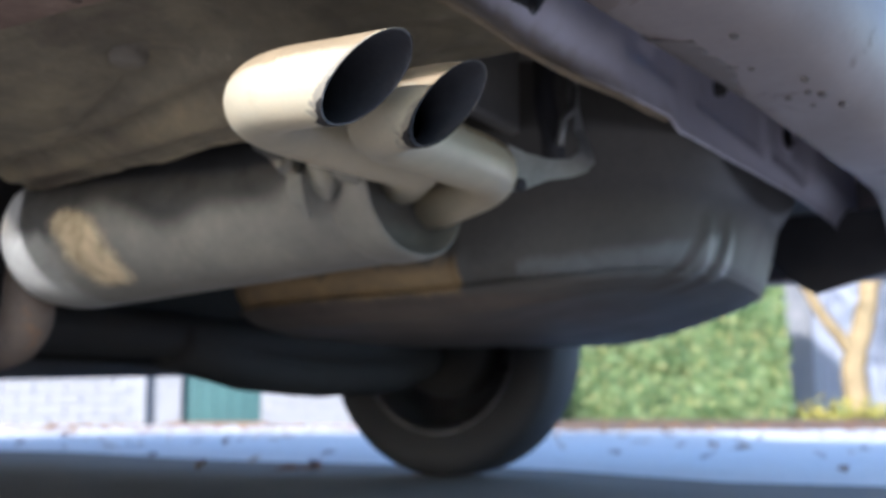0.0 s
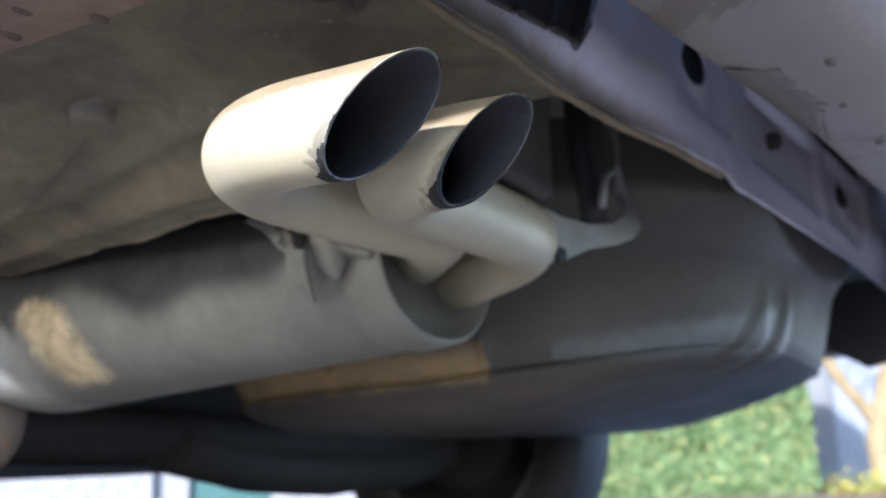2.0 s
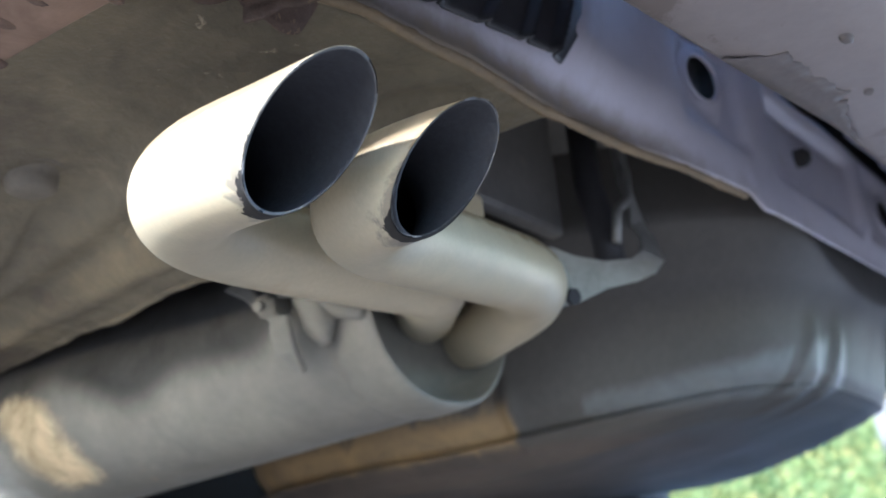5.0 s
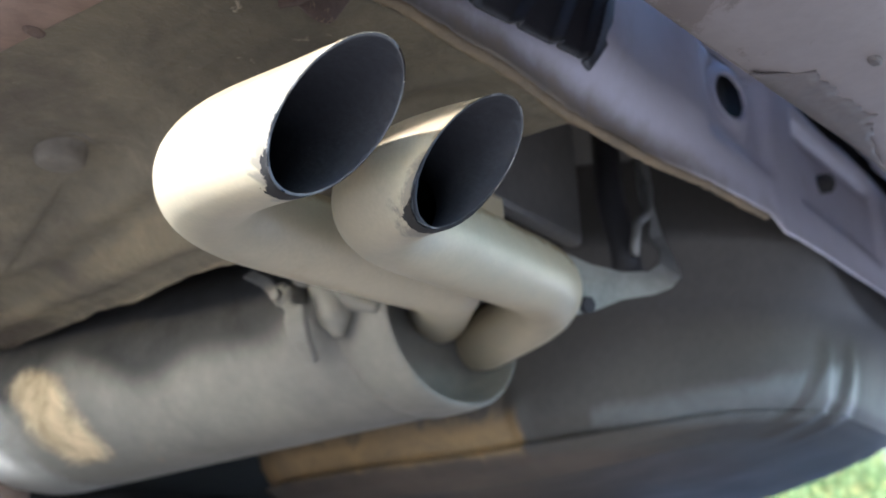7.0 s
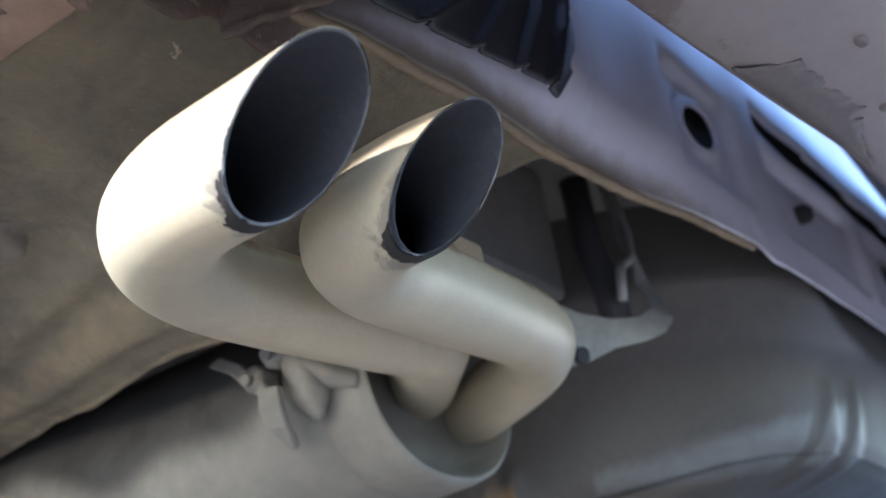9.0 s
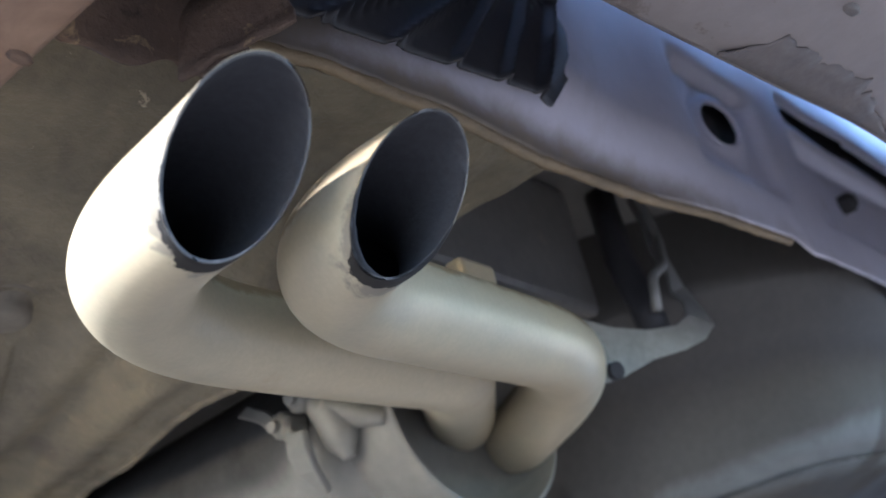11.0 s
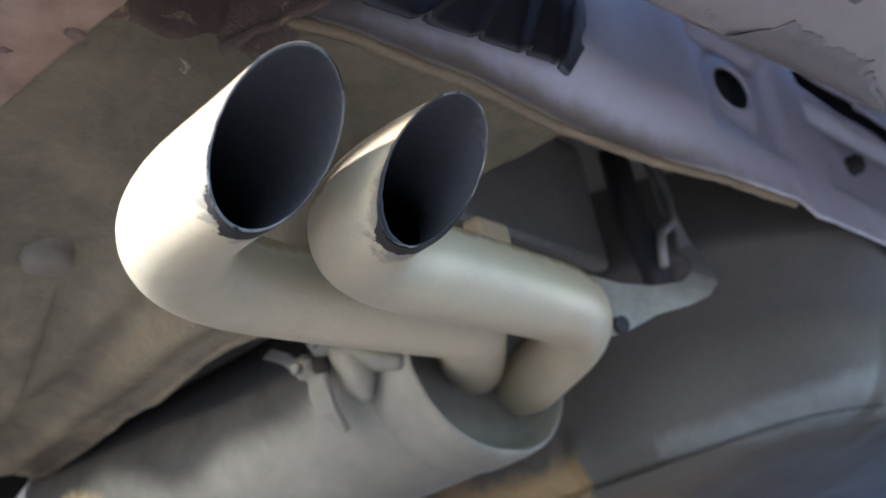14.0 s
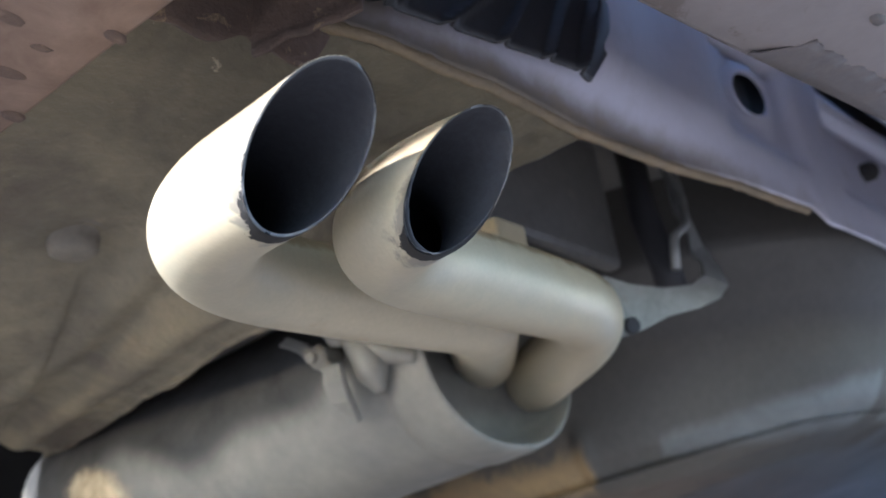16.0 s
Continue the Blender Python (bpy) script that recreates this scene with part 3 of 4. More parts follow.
def build_muffler():
    bm = bmesh.new()
    rows = [(0.085, 0.60), (0.082, 0.72), (0.07, 0.89), (0.03, 0.955), (0.0, 0.975), (-0.004, 0.985), (-0.004, 0.995), (0.0, 1.01), (0.02, 1.02),
            (0.06, 1.02), (0.075, 1.018), (0.082, 1.005), (0.088, 0.99), (0.093, 0.99)]
    rows += [(0.1 + 0.8 * k / 20, 1.0) for k in range(21)]
    rows += [(0.93, 0.99), (0.96, 0.96), (0.98, 0.9), (0.995, 0.8), (1.0, 0.6)]
    rings = [muffler_ring(bm, a, g) for a, g in rows]
    for one, two in zip(rings, rings[1:]):
        for k in range(64):
            bm.faces.new((one[k], one[(k + 1) % 64], two[(k + 1) % 64], two[k]))
    bm.faces.new(rings[0])
    bm.faces.new(rings[-1])
    for v in bm.verts:
        v.co += v.co.normalized() * 0.0016 * noise.noise(v.co * 14)
    # Warm patch of sunlight, painted into the colour of the near flank.
    marked(bm, "sun_patch", lambda c: 1.25 * max(0.0, 1 - abs((c.y - 0.492) - 0.45 * (c.z - 0.31)) / 0.042) * (1 - smoothstep(0.115, 0.17, c.x)) * (1 - smoothstep(0.318, 0.345, c.z)))
    # Ragged grime on the upper flank, deepened with painted shade of the gap above.
    marked(bm, "grime_shade", lambda c: 1.2 * smoothstep(0.285, 0.36, c.z + 0.04 * noise.noise(Vector((c.y * 14, c.z * 9, 3)))) * smoothstep(0.20, 0.30, c.y))
    steel = coated(MUFFLER, "muffler_with_grime_and_shade", "grime_shade", ((0.035, 0.035, 0.034), (0.07, 0.069, 0.066)), 0.75, 16, 0.7, 0.7)
    # Paler and smoother towards the front end, low on the flank.
    marked(bm, "pale_end", lambda c: smoothstep(0.50, 0.545, c.y) * (1 - smoothstep(0.295, 0.33, c.z)))
    steel = coated(steel, "muffler_with_pale_end", "pale_end", ((0.24, 0.24, 0.225), (0.36, 0.36, 0.335)), 0.45, 24, 0.9, 0.8)
    return part("muffler", bm, coated(steel, "muffler_with_sun_patch", "sun_patch", ((0.30, 0.235, 0.14), (0.64, 0.53, 0.35)), 0.42, 34, 0.9, 0.6), car, "dusty grey oval steel muffler with a rolled end rim")


muffler = build_muffler()
PIPE = 0.023


def pipe_line(points, radii):
    """The middle line of a bent pipe; radii: one for each corner."""
    pts = [Vector(p) for p in points]
    out = [pts[0]]
    for n, (a, b, c, radius) in enumerate(zip(pts, pts[1:], pts[2:], radii)):
        one, two = (a - b), (c - b)
        cut = min(radius / math.tan(one.angle(two) / 2), one.length * (0.9 if n == 0 else 0.5), two.length * (0.5 if n == 0 else 0.7))
        p, q = b + one.normalized() * cut, b + two.normalized() * cut
        for k in range(17):
            s = k / 16
            out.append(p * (1 - s) ** 2 + b * (2 * s * (1 - s)) + q * s * s)
    out.append(pts[-1])
    return out


def build_tailpipe(points, radii, slant, short, name_label):
    """A bent pipe from the muffler to a slash-cut mouth. slant: the cut's normal; short: how far before the last point it crosses the axis."""
    line = resample(pipe_line(points, radii), 0.0035)
    axis = (Vector(points[-1]) - Vector(points[-2])).normalized()
    middle = Vector(points[-1]) - axis * short
    normal = Vector(slant).normalized()
    line += [line[-1] + axis * 0.0035 * k for k in range(1, 12)]
    side = axis.cross(Vector((0, 0, 1))).normalized()
    over = side.cross(axis)
    low, top = (middle + d - axis * (d.dot(normal) / axis.dot(normal)) for d in (over * -PIPE, over * PIPE))
    sides = 56
    bm = bmesh.new()
    layer = bm.verts.layers.float.new("mouth")
    outer = tube(bm, line, PIPE, sides, 0.012)
    sound = set(bm.faces)
    inner = tube(bm, line[len(line) // 2:], PIPE - 0.0008, sides)
    for f in bm.faces:
        if f not in sound:
            f.material_index = 1
    for rings in (outer, inner):
        for ring in rings[-52:]:
            for v in ring:
                past = (v.co - low).dot(normal)
                if past > 0 and v.co.x < 0.02:
                    v.co -= axis * (past / axis.dot(normal))
        for ring in rings:
            for v in ring:
                k = max(0.0, (v.co.z - low.z) / (top.z - low.z))
                v[layer] = max(0.0, -(v.co - low).dot(normal)) * (0.6 + 1.5 * k) - 0.0045 * max(0.0, 1 - 1.6 * k) ** 2 + 0.003 * smoothstep(0.35, 0.8, k)
    for k in range(sides):
        bm.faces.new((outer[-1][k], outer[-1][(k + 1) % sides], inner[-1][(k + 1) % sides], inner[-1][k])).material_index = 2
    bmesh.ops.remove_doubles(bm, verts=bm.verts[:], dist=0.00004)
    bm.normal_update()
    # Painted shade on downward faces, plus ochre dirt around the bends.
    grit_shade = bm.verts.layers.float.new("grit_shade")
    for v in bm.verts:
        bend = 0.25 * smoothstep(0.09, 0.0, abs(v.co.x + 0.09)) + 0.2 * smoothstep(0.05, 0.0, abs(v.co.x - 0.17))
        v[grit_shade] = 0.60 * smoothstep(0.1, -0.7, v.normal.z) + bend
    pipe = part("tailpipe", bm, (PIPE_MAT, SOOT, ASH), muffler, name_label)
    return pipe


def pipe_material():
    m = coated(DUST_PIPE, "dusty_tailpipe_with_soot", "grit_shade", ((0.21, 0.16, 0.095), (0.29, 0.225, 0.135)), 0.65, 38, 0.6)
    t = m.node_tree
    b = t.nodes["Principled BSDF"]
    base = b.inputs["Base Color"].links[0].from_socket
    rough = b.inputs["Roughness"].links[0].from_socket
    at = t.nodes.new("ShaderNodeAttribute")
    at.attribute_name = "mouth"
    where = t.nodes.new("ShaderNodeTexCoord").outputs["Object"]
    rag = noise_node(t, 75, 6, 0.65, 0.4, where)
    reach = t.nodes.new("ShaderNodeMath")
    reach.operation = "MULTIPLY_ADD"
    t.links.new(rag.outputs["Fac"], reach.inputs[0])
    reach.inputs[1].default_value, reach.inputs[2].default_value = 0.012, -0.0062
    less = t.nodes.new("ShaderNodeMath")
    less.operation = "LESS_THAN"
    t.links.new(at.outputs["Fac"], less.inputs[0])
    t.links.new(reach.outputs[0], less.inputs[1])
    smoke = noise_node(t, 48, 5, 0.6, 0.6, where)
    spread = t.nodes.new("ShaderNodeMath")
    spread.operation = "MULTIPLY_ADD"
    t.links.new(smoke.outputs["Fac"], spread.inputs[0])
    spread.inputs[1].default_value, spread.inputs[2].default_value = 0.05, -0.0215
    gap = t.nodes.new("ShaderNodeMath")
    gap.operation = "SUBTRACT"
    t.links.new(spread.outputs[0], gap.inputs[0])
    t.links.new(at.outputs["Fac"], gap.inputs[1])
    veil = ramp(t, gap.outputs[0], [(0.0, 0.0), (0.0022, 0.62)])
    base = mix(t, veil.outputs["Color"], base, (0.12, 0.115, 0.11))
    t.links.new(mix(t, less.outputs[0], base, (0.022, 0.02, 0.019)), b.inputs["Base Color"])
    t.links.new(mix(t, less.outputs[0], rough, (0.9, 0.9, 0.9)), b.inputs["Roughness"])
    return m


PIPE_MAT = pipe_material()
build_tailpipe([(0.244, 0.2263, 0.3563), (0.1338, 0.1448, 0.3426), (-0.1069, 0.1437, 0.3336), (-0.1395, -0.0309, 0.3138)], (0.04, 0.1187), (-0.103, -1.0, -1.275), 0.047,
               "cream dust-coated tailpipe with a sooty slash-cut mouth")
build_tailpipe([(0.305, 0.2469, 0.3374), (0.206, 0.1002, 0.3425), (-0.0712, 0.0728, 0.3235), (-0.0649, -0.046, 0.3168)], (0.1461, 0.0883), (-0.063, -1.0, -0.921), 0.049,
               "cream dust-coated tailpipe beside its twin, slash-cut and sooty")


def build_hangers():
    bm = bmesh.new()
    ribbon(bm, [((0.215, 0.104, 0.370), (0.222, 0.104, 0.330)), ((0.240, 0.099, 0.367), (0.243, 0.101, 0.336)), ((0.270, 0.091, 0.367), (0.272, 0.093, 0.348)),
                ((0.300, 0.083, 0.372), (0.304, 0.083, 0.356)), ((0.312, 0.079, 0.380), (0.322, 0.076, 0.363)), ((0.322, 0.082, 0.392), (0.336, 0.073, 0.374)), ((0.326, 0.090, 0.404), (0.346, 0.080, 0.392)),
                ((0.330, 0.090, 0.418), (0.346, 0.088, 0.412)), ((0.334, 0.098, 0.44), (0.345, 0.092, 0.436)), ((0.338, 0.10, 0.468), (0.35, 0.094, 0.466)), ((0.336, 0.105, 0.50), (0.35, 0.10, 0.50))], 0.0018)
    # Solid black cylinder, painted as the darkness inside the strap hole.
    hole = bmesh.new()
    tube(hole, [Vector((0.229, 0.097, 0.337)), Vector((0.233, 0.108, 0.338))], 0.0055, 14, 0.1, True)
    part("dark_hole", hole, SOOT, car, "black cylinder standing in for the dark strap hole", False)
    part("hanger_strap", bm, STEEL, car, "bent dusty steel exhaust hanger strap", False)
    bm = bmesh.new()
    tube(bm, rounded([(0.305, 0.10, 0.37), (0.312, 0.105, 0.40), (0.318, 0.115, 0.44), (0.33, 0.12, 0.50)], 0.01), 0.011, 12, 0.1, True)
    part("rubber_mount", bm, BLACK, car, "black rubber exhaust mount")
    bm = bmesh.new()
    tube(bm, rounded([(0.295, 0.09, 0.385), (0.30, 0.088, 0.41), (0.325, 0.088, 0.425), (0.34, 0.092, 0.45), (0.335, 0.1, 0.50)], 0.012), 0.0035, 10, 0.1, True)
    part("hanger_rod", bm, STEEL, car, "bent steel hanger rod")
    bm = bmesh.new()
    box(bm, 0.090, 0.120, 0.094, 0.106, 0.358, 0.380)
    bevelled(part("welded_tab", bm, DUST_PIPE, muffler, "small welded tab on the pipe", False), 0.003)
    # crumpled clamp on the muffler's near flank
    bm = bmesh.new()
    ribbon(bm, [((0.107, 0.290, 0.366), (0.108, 0.281, 0.370)), ((0.106, 0.272, 0.356), (0.107, 0.265, 0.361)), ((0.105, 0.258, 0.343), (0.106, 0.250, 0.347)),
                ((0.106, 0.248, 0.334), (0.107, 0.240, 0.337)), ((0.110, 0.243, 0.326), (0.111, 0.236, 0.328))], 0.004)
    bevelled(part("clamp_strap", bm, MUFFLER, muffler, "crumpled dusty clamp strap", False), 0.0012)
    bm = bmesh.new()
    ribbon(bm, [((0.102, 0.246, 0.339), (0.099, 0.229, 0.336)), ((0.103, 0.248, 0.328), (0.100, 0.229, 0.326)), ((0.107, 0.247, 0.317), (0.105, 0.230, 0.314)), ((0.114, 0.241, 0.308), (0.113, 0.232, 0.305)), ((0.117, 0.238, 0.303), (0.116, 0.234, 0.302))], 0.005)
    bevelled(part("clamp_tab", bm, MUFFLER, muffler, "bent tongue of the clamp", False), 0.0014)
    for y, z, r in ((0.254, 0.349, 0.0085), (0.237, 0.360, 0.0095)):
        bm = bmesh.new()
        tube(bm, [Vector((0.120, y, z)), Vector((0.104, y - 0.001, z - 0.002)), Vector((0.101, y - 0.001, z - 0.002))], lambda k: r * (1 - 0.35 * smoothstep(0.6, 1.0, k)), 7, 0.15, True)
        tube(bm, [Vector((0.104, y, z - 0.002)), Vector((0.096, y - 0.001, z - 0.003))], 0.004, 10, 0.1, True)
        bevelled(part("clamp_nut", bm, MUFFLER, muffler, "dust-caked clamp nut", False), 0.0015)
    bm = bmesh.new()
    tube(bm, resample(rounded([(0.112, 0.238, 0.388), (0.113, 0.228, 0.362), (0.117, 0.222, 0.340), (0.122, 0.220, 0.318)], 0.02), 0.003), lambda k: 0.007 + 0.004 * smoothstep(0.2, 0.6, k) - 0.007 * smoothstep(0.8, 1.0, k), 16, 0.3, True)
    tube(bm, resample(rounded([(0.115, 0.224, 0.350), (0.122, 0.208, 0.340), (0.131, 0.196, 0.335)], 0.02), 0.003), lambda k: 0.011 - 0.005 * k, 14, 0.3, True)
    part("clamp_yoke", bm, MUFFLER, muffler, "lumpy dusty clamp yoke")


build_hangers()


def build_splash_guard():
    """A stiff black apron behind the wheel of the far side."""
    shape = [(0.13, 0.47), (0.125, 0.40), (0.097, 0.364), (0.048, 0.333), (0.0, 0.345), (-0.065, 0.364), (-0.15, 0.386), (-0.20, 0.40), (-0.21, 0.47)]
    bm = bmesh.new()
    sides = [[bm.verts.new((x + 0.1 * y, y, z)) for y, z in shape] for x in (1.262, 1.272)]
    bm.faces.new(sides[0][::-1])
    bm.faces.new(sides[1])
    for k in range(len(shape)):
        bm.faces.new((sides[0][k], sides[0][(k + 1) % len(shape)], sides[1][(k + 1) % len(shape)], sides[1][k]))
    bevelled(part("splash_guard", bm, BLACK, car, "black plastic splash guard", False), 0.003)


build_splash_guard()


def build_inlet():
    bm = bmesh.new()
    tube(bm, resample(rounded([(0.170, 0.56, 0.305), (0.165, 0.627, 0.300), (0.165, 0.630, 0.222), (0.17, 0.80, 0.195), (0.4, 1.3, 0.188)], 0.04), 0.008), 0.027, 24, 0.03)
    part("inlet_pipe", bm, INLET, muffler, "rust-brown exhaust inlet pipe")


build_inlet()


def build_vent():
    """A black ribbed air outlet in the rear panel."""
    def edge(z):
        return along([(0.418, 0.084), (0.425, 0.090), (0.468, 0.130), (0.487, 0.137), (0.51, 0.124), (0.60, 0.120)], z)
    def place(s, t):
        z0 = 0.414 + 0.014 * s
        z = z0 + (0.58 - z0) * t
        x = -0.13 + (edge(z) + 0.13) * s
        near = min(abs(x - x0 - lean * (z - 0.415)) for x0, lean in ((-0.105, 1.7), (-0.065, 1.45), (-0.027, 1.14), (0.010, 0.77), (0.044, 0.56), (0.072, 0.45)))
        y = along([(-0.24, 0.055), (0.0, 0.027), (0.1, 0.014), (0.2, 0.008)], x) - 0.007 * max(0.0, 1 - near / 0.0035) + 0.006 * smoothstep(0.9, 1.0, s)
        return (x, y, z)
    vent = part("air_vent", grid(240, 30, place), BLACK, car, "black ribbed plastic air vent in the rear panel")
    thick(vent, 0.0015, 1.0)


build_vent()


def build_rust_flange():
    def place(s, t):
        x = -0.17 + 0.135 * s
        low = 0.402 + 0.010 * noise.noise(Vector((x * 45, 0, 2))) + 0.012 * noise.noise(Vector((x * 14, 3, 2))) + 0.05 * smoothstep(0.72, 1.0, s)
        z = low + (0.46 - low) * t
        y = 0.078 - 0.02 * smoothstep(0.0, 0.19, x + 0.17) + 0.004 * noise.noise(Vector((x * 40, z * 40, 1))) - 0.02 * t
        return (x, y, z)
    ob = part("rusted_flange", grid(90, 24, place), RUST, car, "rusted and flaking panel flange")
    thick(ob, 0.0025, 0.0)
    def fold(s, t):
        x = -0.10 + 0.012 * s
        return (x + 0.004 * noise.noise(Vector((t * 3, 0, 0))), 0.07 - 0.05 * s + 0.01 * t, 0.395 + 0.05 * t + 0.004 * noise.noise(Vector((t * 6, s * 4, 0))))
    thick(part("rusted_flange", grid(6, 14, fold), RUST, car), 0.002)


build_rust_flange()

# ---- wheel, axle, belly ----
def build_wheel(x, y, side):
    """side: 1 when the outer face looks along +x."""
    wheel = new("wheel")
    wheel.parent = car
    wheel.matrix_basis = pose(x, y, 0.277)
    prof = [(-0.075, 0.185), (-0.082, 0.20), (-0.088, 0.225), (-0.086, 0.25), (-0.076, 0.268), (-0.062, 0.275), (0.0, 0.277), (0.062, 0.275), (0.076, 0.268),
            (0.086, 0.25), (0.088, 0.225), (0.082, 0.20), (0.075, 0.185)]
    def lathe(rows, n=72):
        bm = bmesh.new()
        rings = [[bm.verts.new((a * side, r * math.cos(2 * math.pi * k / n), r * math.sin(2 * math.pi * k / n))) for k in range(n)] for a, r in rows]
        for one, two in zip(rings, rings[1:]):
            for k in range(n):
                bm.faces.new((one[k], one[(k + 1) % n], two[(k + 1) % n], two[k]))
        return bm
    bm = lathe(prof)
    part("tyre", bm, RUBBER, wheel, "black rubber tyre")
    part("rim", lathe([(-0.076, 0.190), (-0.078, 0.182), (-0.07, 0.176), (0.0, 0.165), (0.03, 0.15), (0.045, 0.10), (0.05, 0.05), (0.052, 0.002)]), RIM, wheel, "dull grey steel rim")
    part("brake_drum", lathe([(-0.05, 0.002), (-0.05, 0.10), (-0.045, 0.108), (0.0, 0.108), (0.028, 0.1)]), DARK, wheel, "dark brake drum")
    return wheel


for x, y, side in ((1.475, 0.855, 1), (-0.115, 0.855, -1), (1.475, 3.25, 1), (-0.115, 3.25, -1)):
    build_wheel(x, y, side)

bm = bmesh.new()
tube(bm, [Vector((-0.03, 0.87, 0.262)), Vector((0.3, 0.87, 0.255)), Vector((1.06, 0.87, 0.255)), Vector((1.4, 0.87, 0.262))], 0.034, 20, 0, True)
part("rear_axle", bm, DARK, car, "dark tubular rear axle")
bm = bmesh.new()
tube(bm, resample(rounded([(0.62, 0.87, 0.245), (0.80, 0.88, 0.215), (1.0, 0.885, 0.205), (1.25, 0.87, 0.215), (1.36, 0.86, 0.25)], 0.1), 0.02), 0.04, 20, 0.05, True)
part("suspension_arm", bm, DARK, car, "dark bowed suspension arm")
bm = bmesh.new()
box(bm, -0.16, 1.52, 1.15, 3.6, 0.225, 0.50)
bevelled(part("underbody", bm, DARK, car, "dark underseal on the passenger floor", False), 0.03, 3)
bm = bmesh.new()
box(bm, 0.02, 1.34, 0.93, 1.15, 0.24, 0.50)
bevelled(part("fuel_tank", bm, DARK, car, "dark fuel tank ahead of the axle", False), 0.035, 3)


def build_body():
    prof = [(0.045, 0.62), (0.05, 0.80), (0.10, 0.90), (0.75, 0.93), (1.25, 1.30), (1.6, 1.34), (2.2, 1.30), (2.8, 0.92), (3.5, 0.82), (3.8, 0.66), (3.85, 0.4), (3.5, 0.36), (0.10, 0.55)]
    bm = bmesh.new()
    rows = []
    for x, inset in ((-0.25, 0.07), (-0.23, 0.02), (-0.15, 0.0), (1.51, 0.0), (1.59, 0.02), (1.61, 0.07)):
        rows.append([bm.verts.new((x + (0.09 if z > 1.0 else 0) * (1 if x < MID else -1), y + (inset if y < 1.5 else -inset), z - inset * 0.5)) for y, z in prof])
    n = len(prof)
    for a, b in zip(rows, rows[1:]):
        for k in range(n):
            bm.faces.new((a[k], a[(k + 1) % n], b[(k + 1) % n], b[k]))
    bm.faces.new(rows[0])
    bm.faces.new(rows[-1])
    bevelled(part("body_shell", bm, LILAC, car, "lilac-silver painted car body", False), 0.03, 3)


build_body()

# ---- the yard behind ----
WHITE = surface("whitewashed_brick", (0.25, 0.252, 0.258), (0.205, 0.207, 0.213), 2, 40, (0.8, 0.95), 0, 0.5, 0.004, [((0.40, 0.38, 0.36), 5, 0.62, 0.1)])
TEAL = surface("teal_door_paint", (0.008, 0.075, 0.07), (0.007, 0.06, 0.06), 2, 60, (0.4, 0.6), 0, 0.1, 0.001)
GREY = surface("grey_garage_paint", (0.38, 0.40, 0.45), (0.34, 0.36, 0.42), 2, 50, (0.5, 0.7), 0, 0.1, 0.001)
ROOF = surface("dark_roof_tiles", (0.10, 0.07, 0.06), (0.07, 0.05, 0.045), 3, 40, (0.7, 0.9), 0, 0.5, 0.004)
BARK = surface("yellowish_bark", (0.33, 0.25, 0.13), (0.22, 0.17, 0.09), 6, 60, (0.8, 0.95), 0, 0.8, 0.006)
SOIL = surface("leaf_strewn_soil", (0.22, 0.14, 0.10), (0.15, 0.11, 0.08), 4, 50, (0.85, 0.95), 0, 0.8, 0.006, [((0.36, 0.2, 0.12), 20, 0.6, 0.1)])


def leaf_material(name, stops):
    m = bpy.data.materials.new(name)
    m.use_nodes = True
    t = m.node_tree
    b = t.nodes["Principled BSDF"]
    geo = t.nodes.new("ShaderNodeNewGeometry")
    r = ramp(t, geo.outputs["Random Per Island"], stops)
    t.links.new(r.outputs["Color"], b.inputs["Base Color"])
    b.inputs["Roughness"].default_value = 0.55
    b.inputs["Transmission Weight"].default_value = 0.0
    return m


HEDGE = leaf_material("hedge_leaves", [(0.0, (0.05, 0.10, 0.03)), (0.5, (0.13, 0.20, 0.07)), (0.85, (0.23, 0.29, 0.11)), (1.0, (0.36, 0.34, 0.13))])
FALLEN = leaf_material("fallen_leaves", [(0.0, (0.16, 0.06, 0.035)), (0.5, (0.25, 0.12, 0.06)), (1.0, (0.33, 0.22, 0.09))])
YELLOW = leaf_material("yellowing_leaves", [(0.0, (0.20, 0.20, 0.04)), (0.5, (0.33, 0.27, 0.05)), (1.0, (0.14, 0.20, 0.04))])


def leaves(points, size, seed, flat=0.0):
    """One mesh of bent leaves at (place, normal) points."""
    rnd = random.Random(seed)
    verts, faces = [], []
    for p, n in points:
        n = (n + Vector((rnd.uniform(-1, 1), rnd.uniform(-1, 1), rnd.uniform(-1, 1))) * (1 - flat)).normalized()
        a = n.orthogonal().normalized()
        a = Matrix.Rotation(rnd.uniform(0, 6.28), 3, n) @ a
        b = n.cross(a)
        k = size * rnd.uniform(0.6, 1.3)
        i = len(verts)
        verts += [p - a * k, p + b * k * 0.45 + n * k * 0.15, p + a * k, p - b * k * 0.45 + n * k * 0.15]
        faces += [(i, i + 1, i + 2), (i, i + 2, i + 3)]
    me = bpy.data.meshes.new("leaves")
    me.from_pydata([tuple(v) for v in verts], [], faces)
    return me


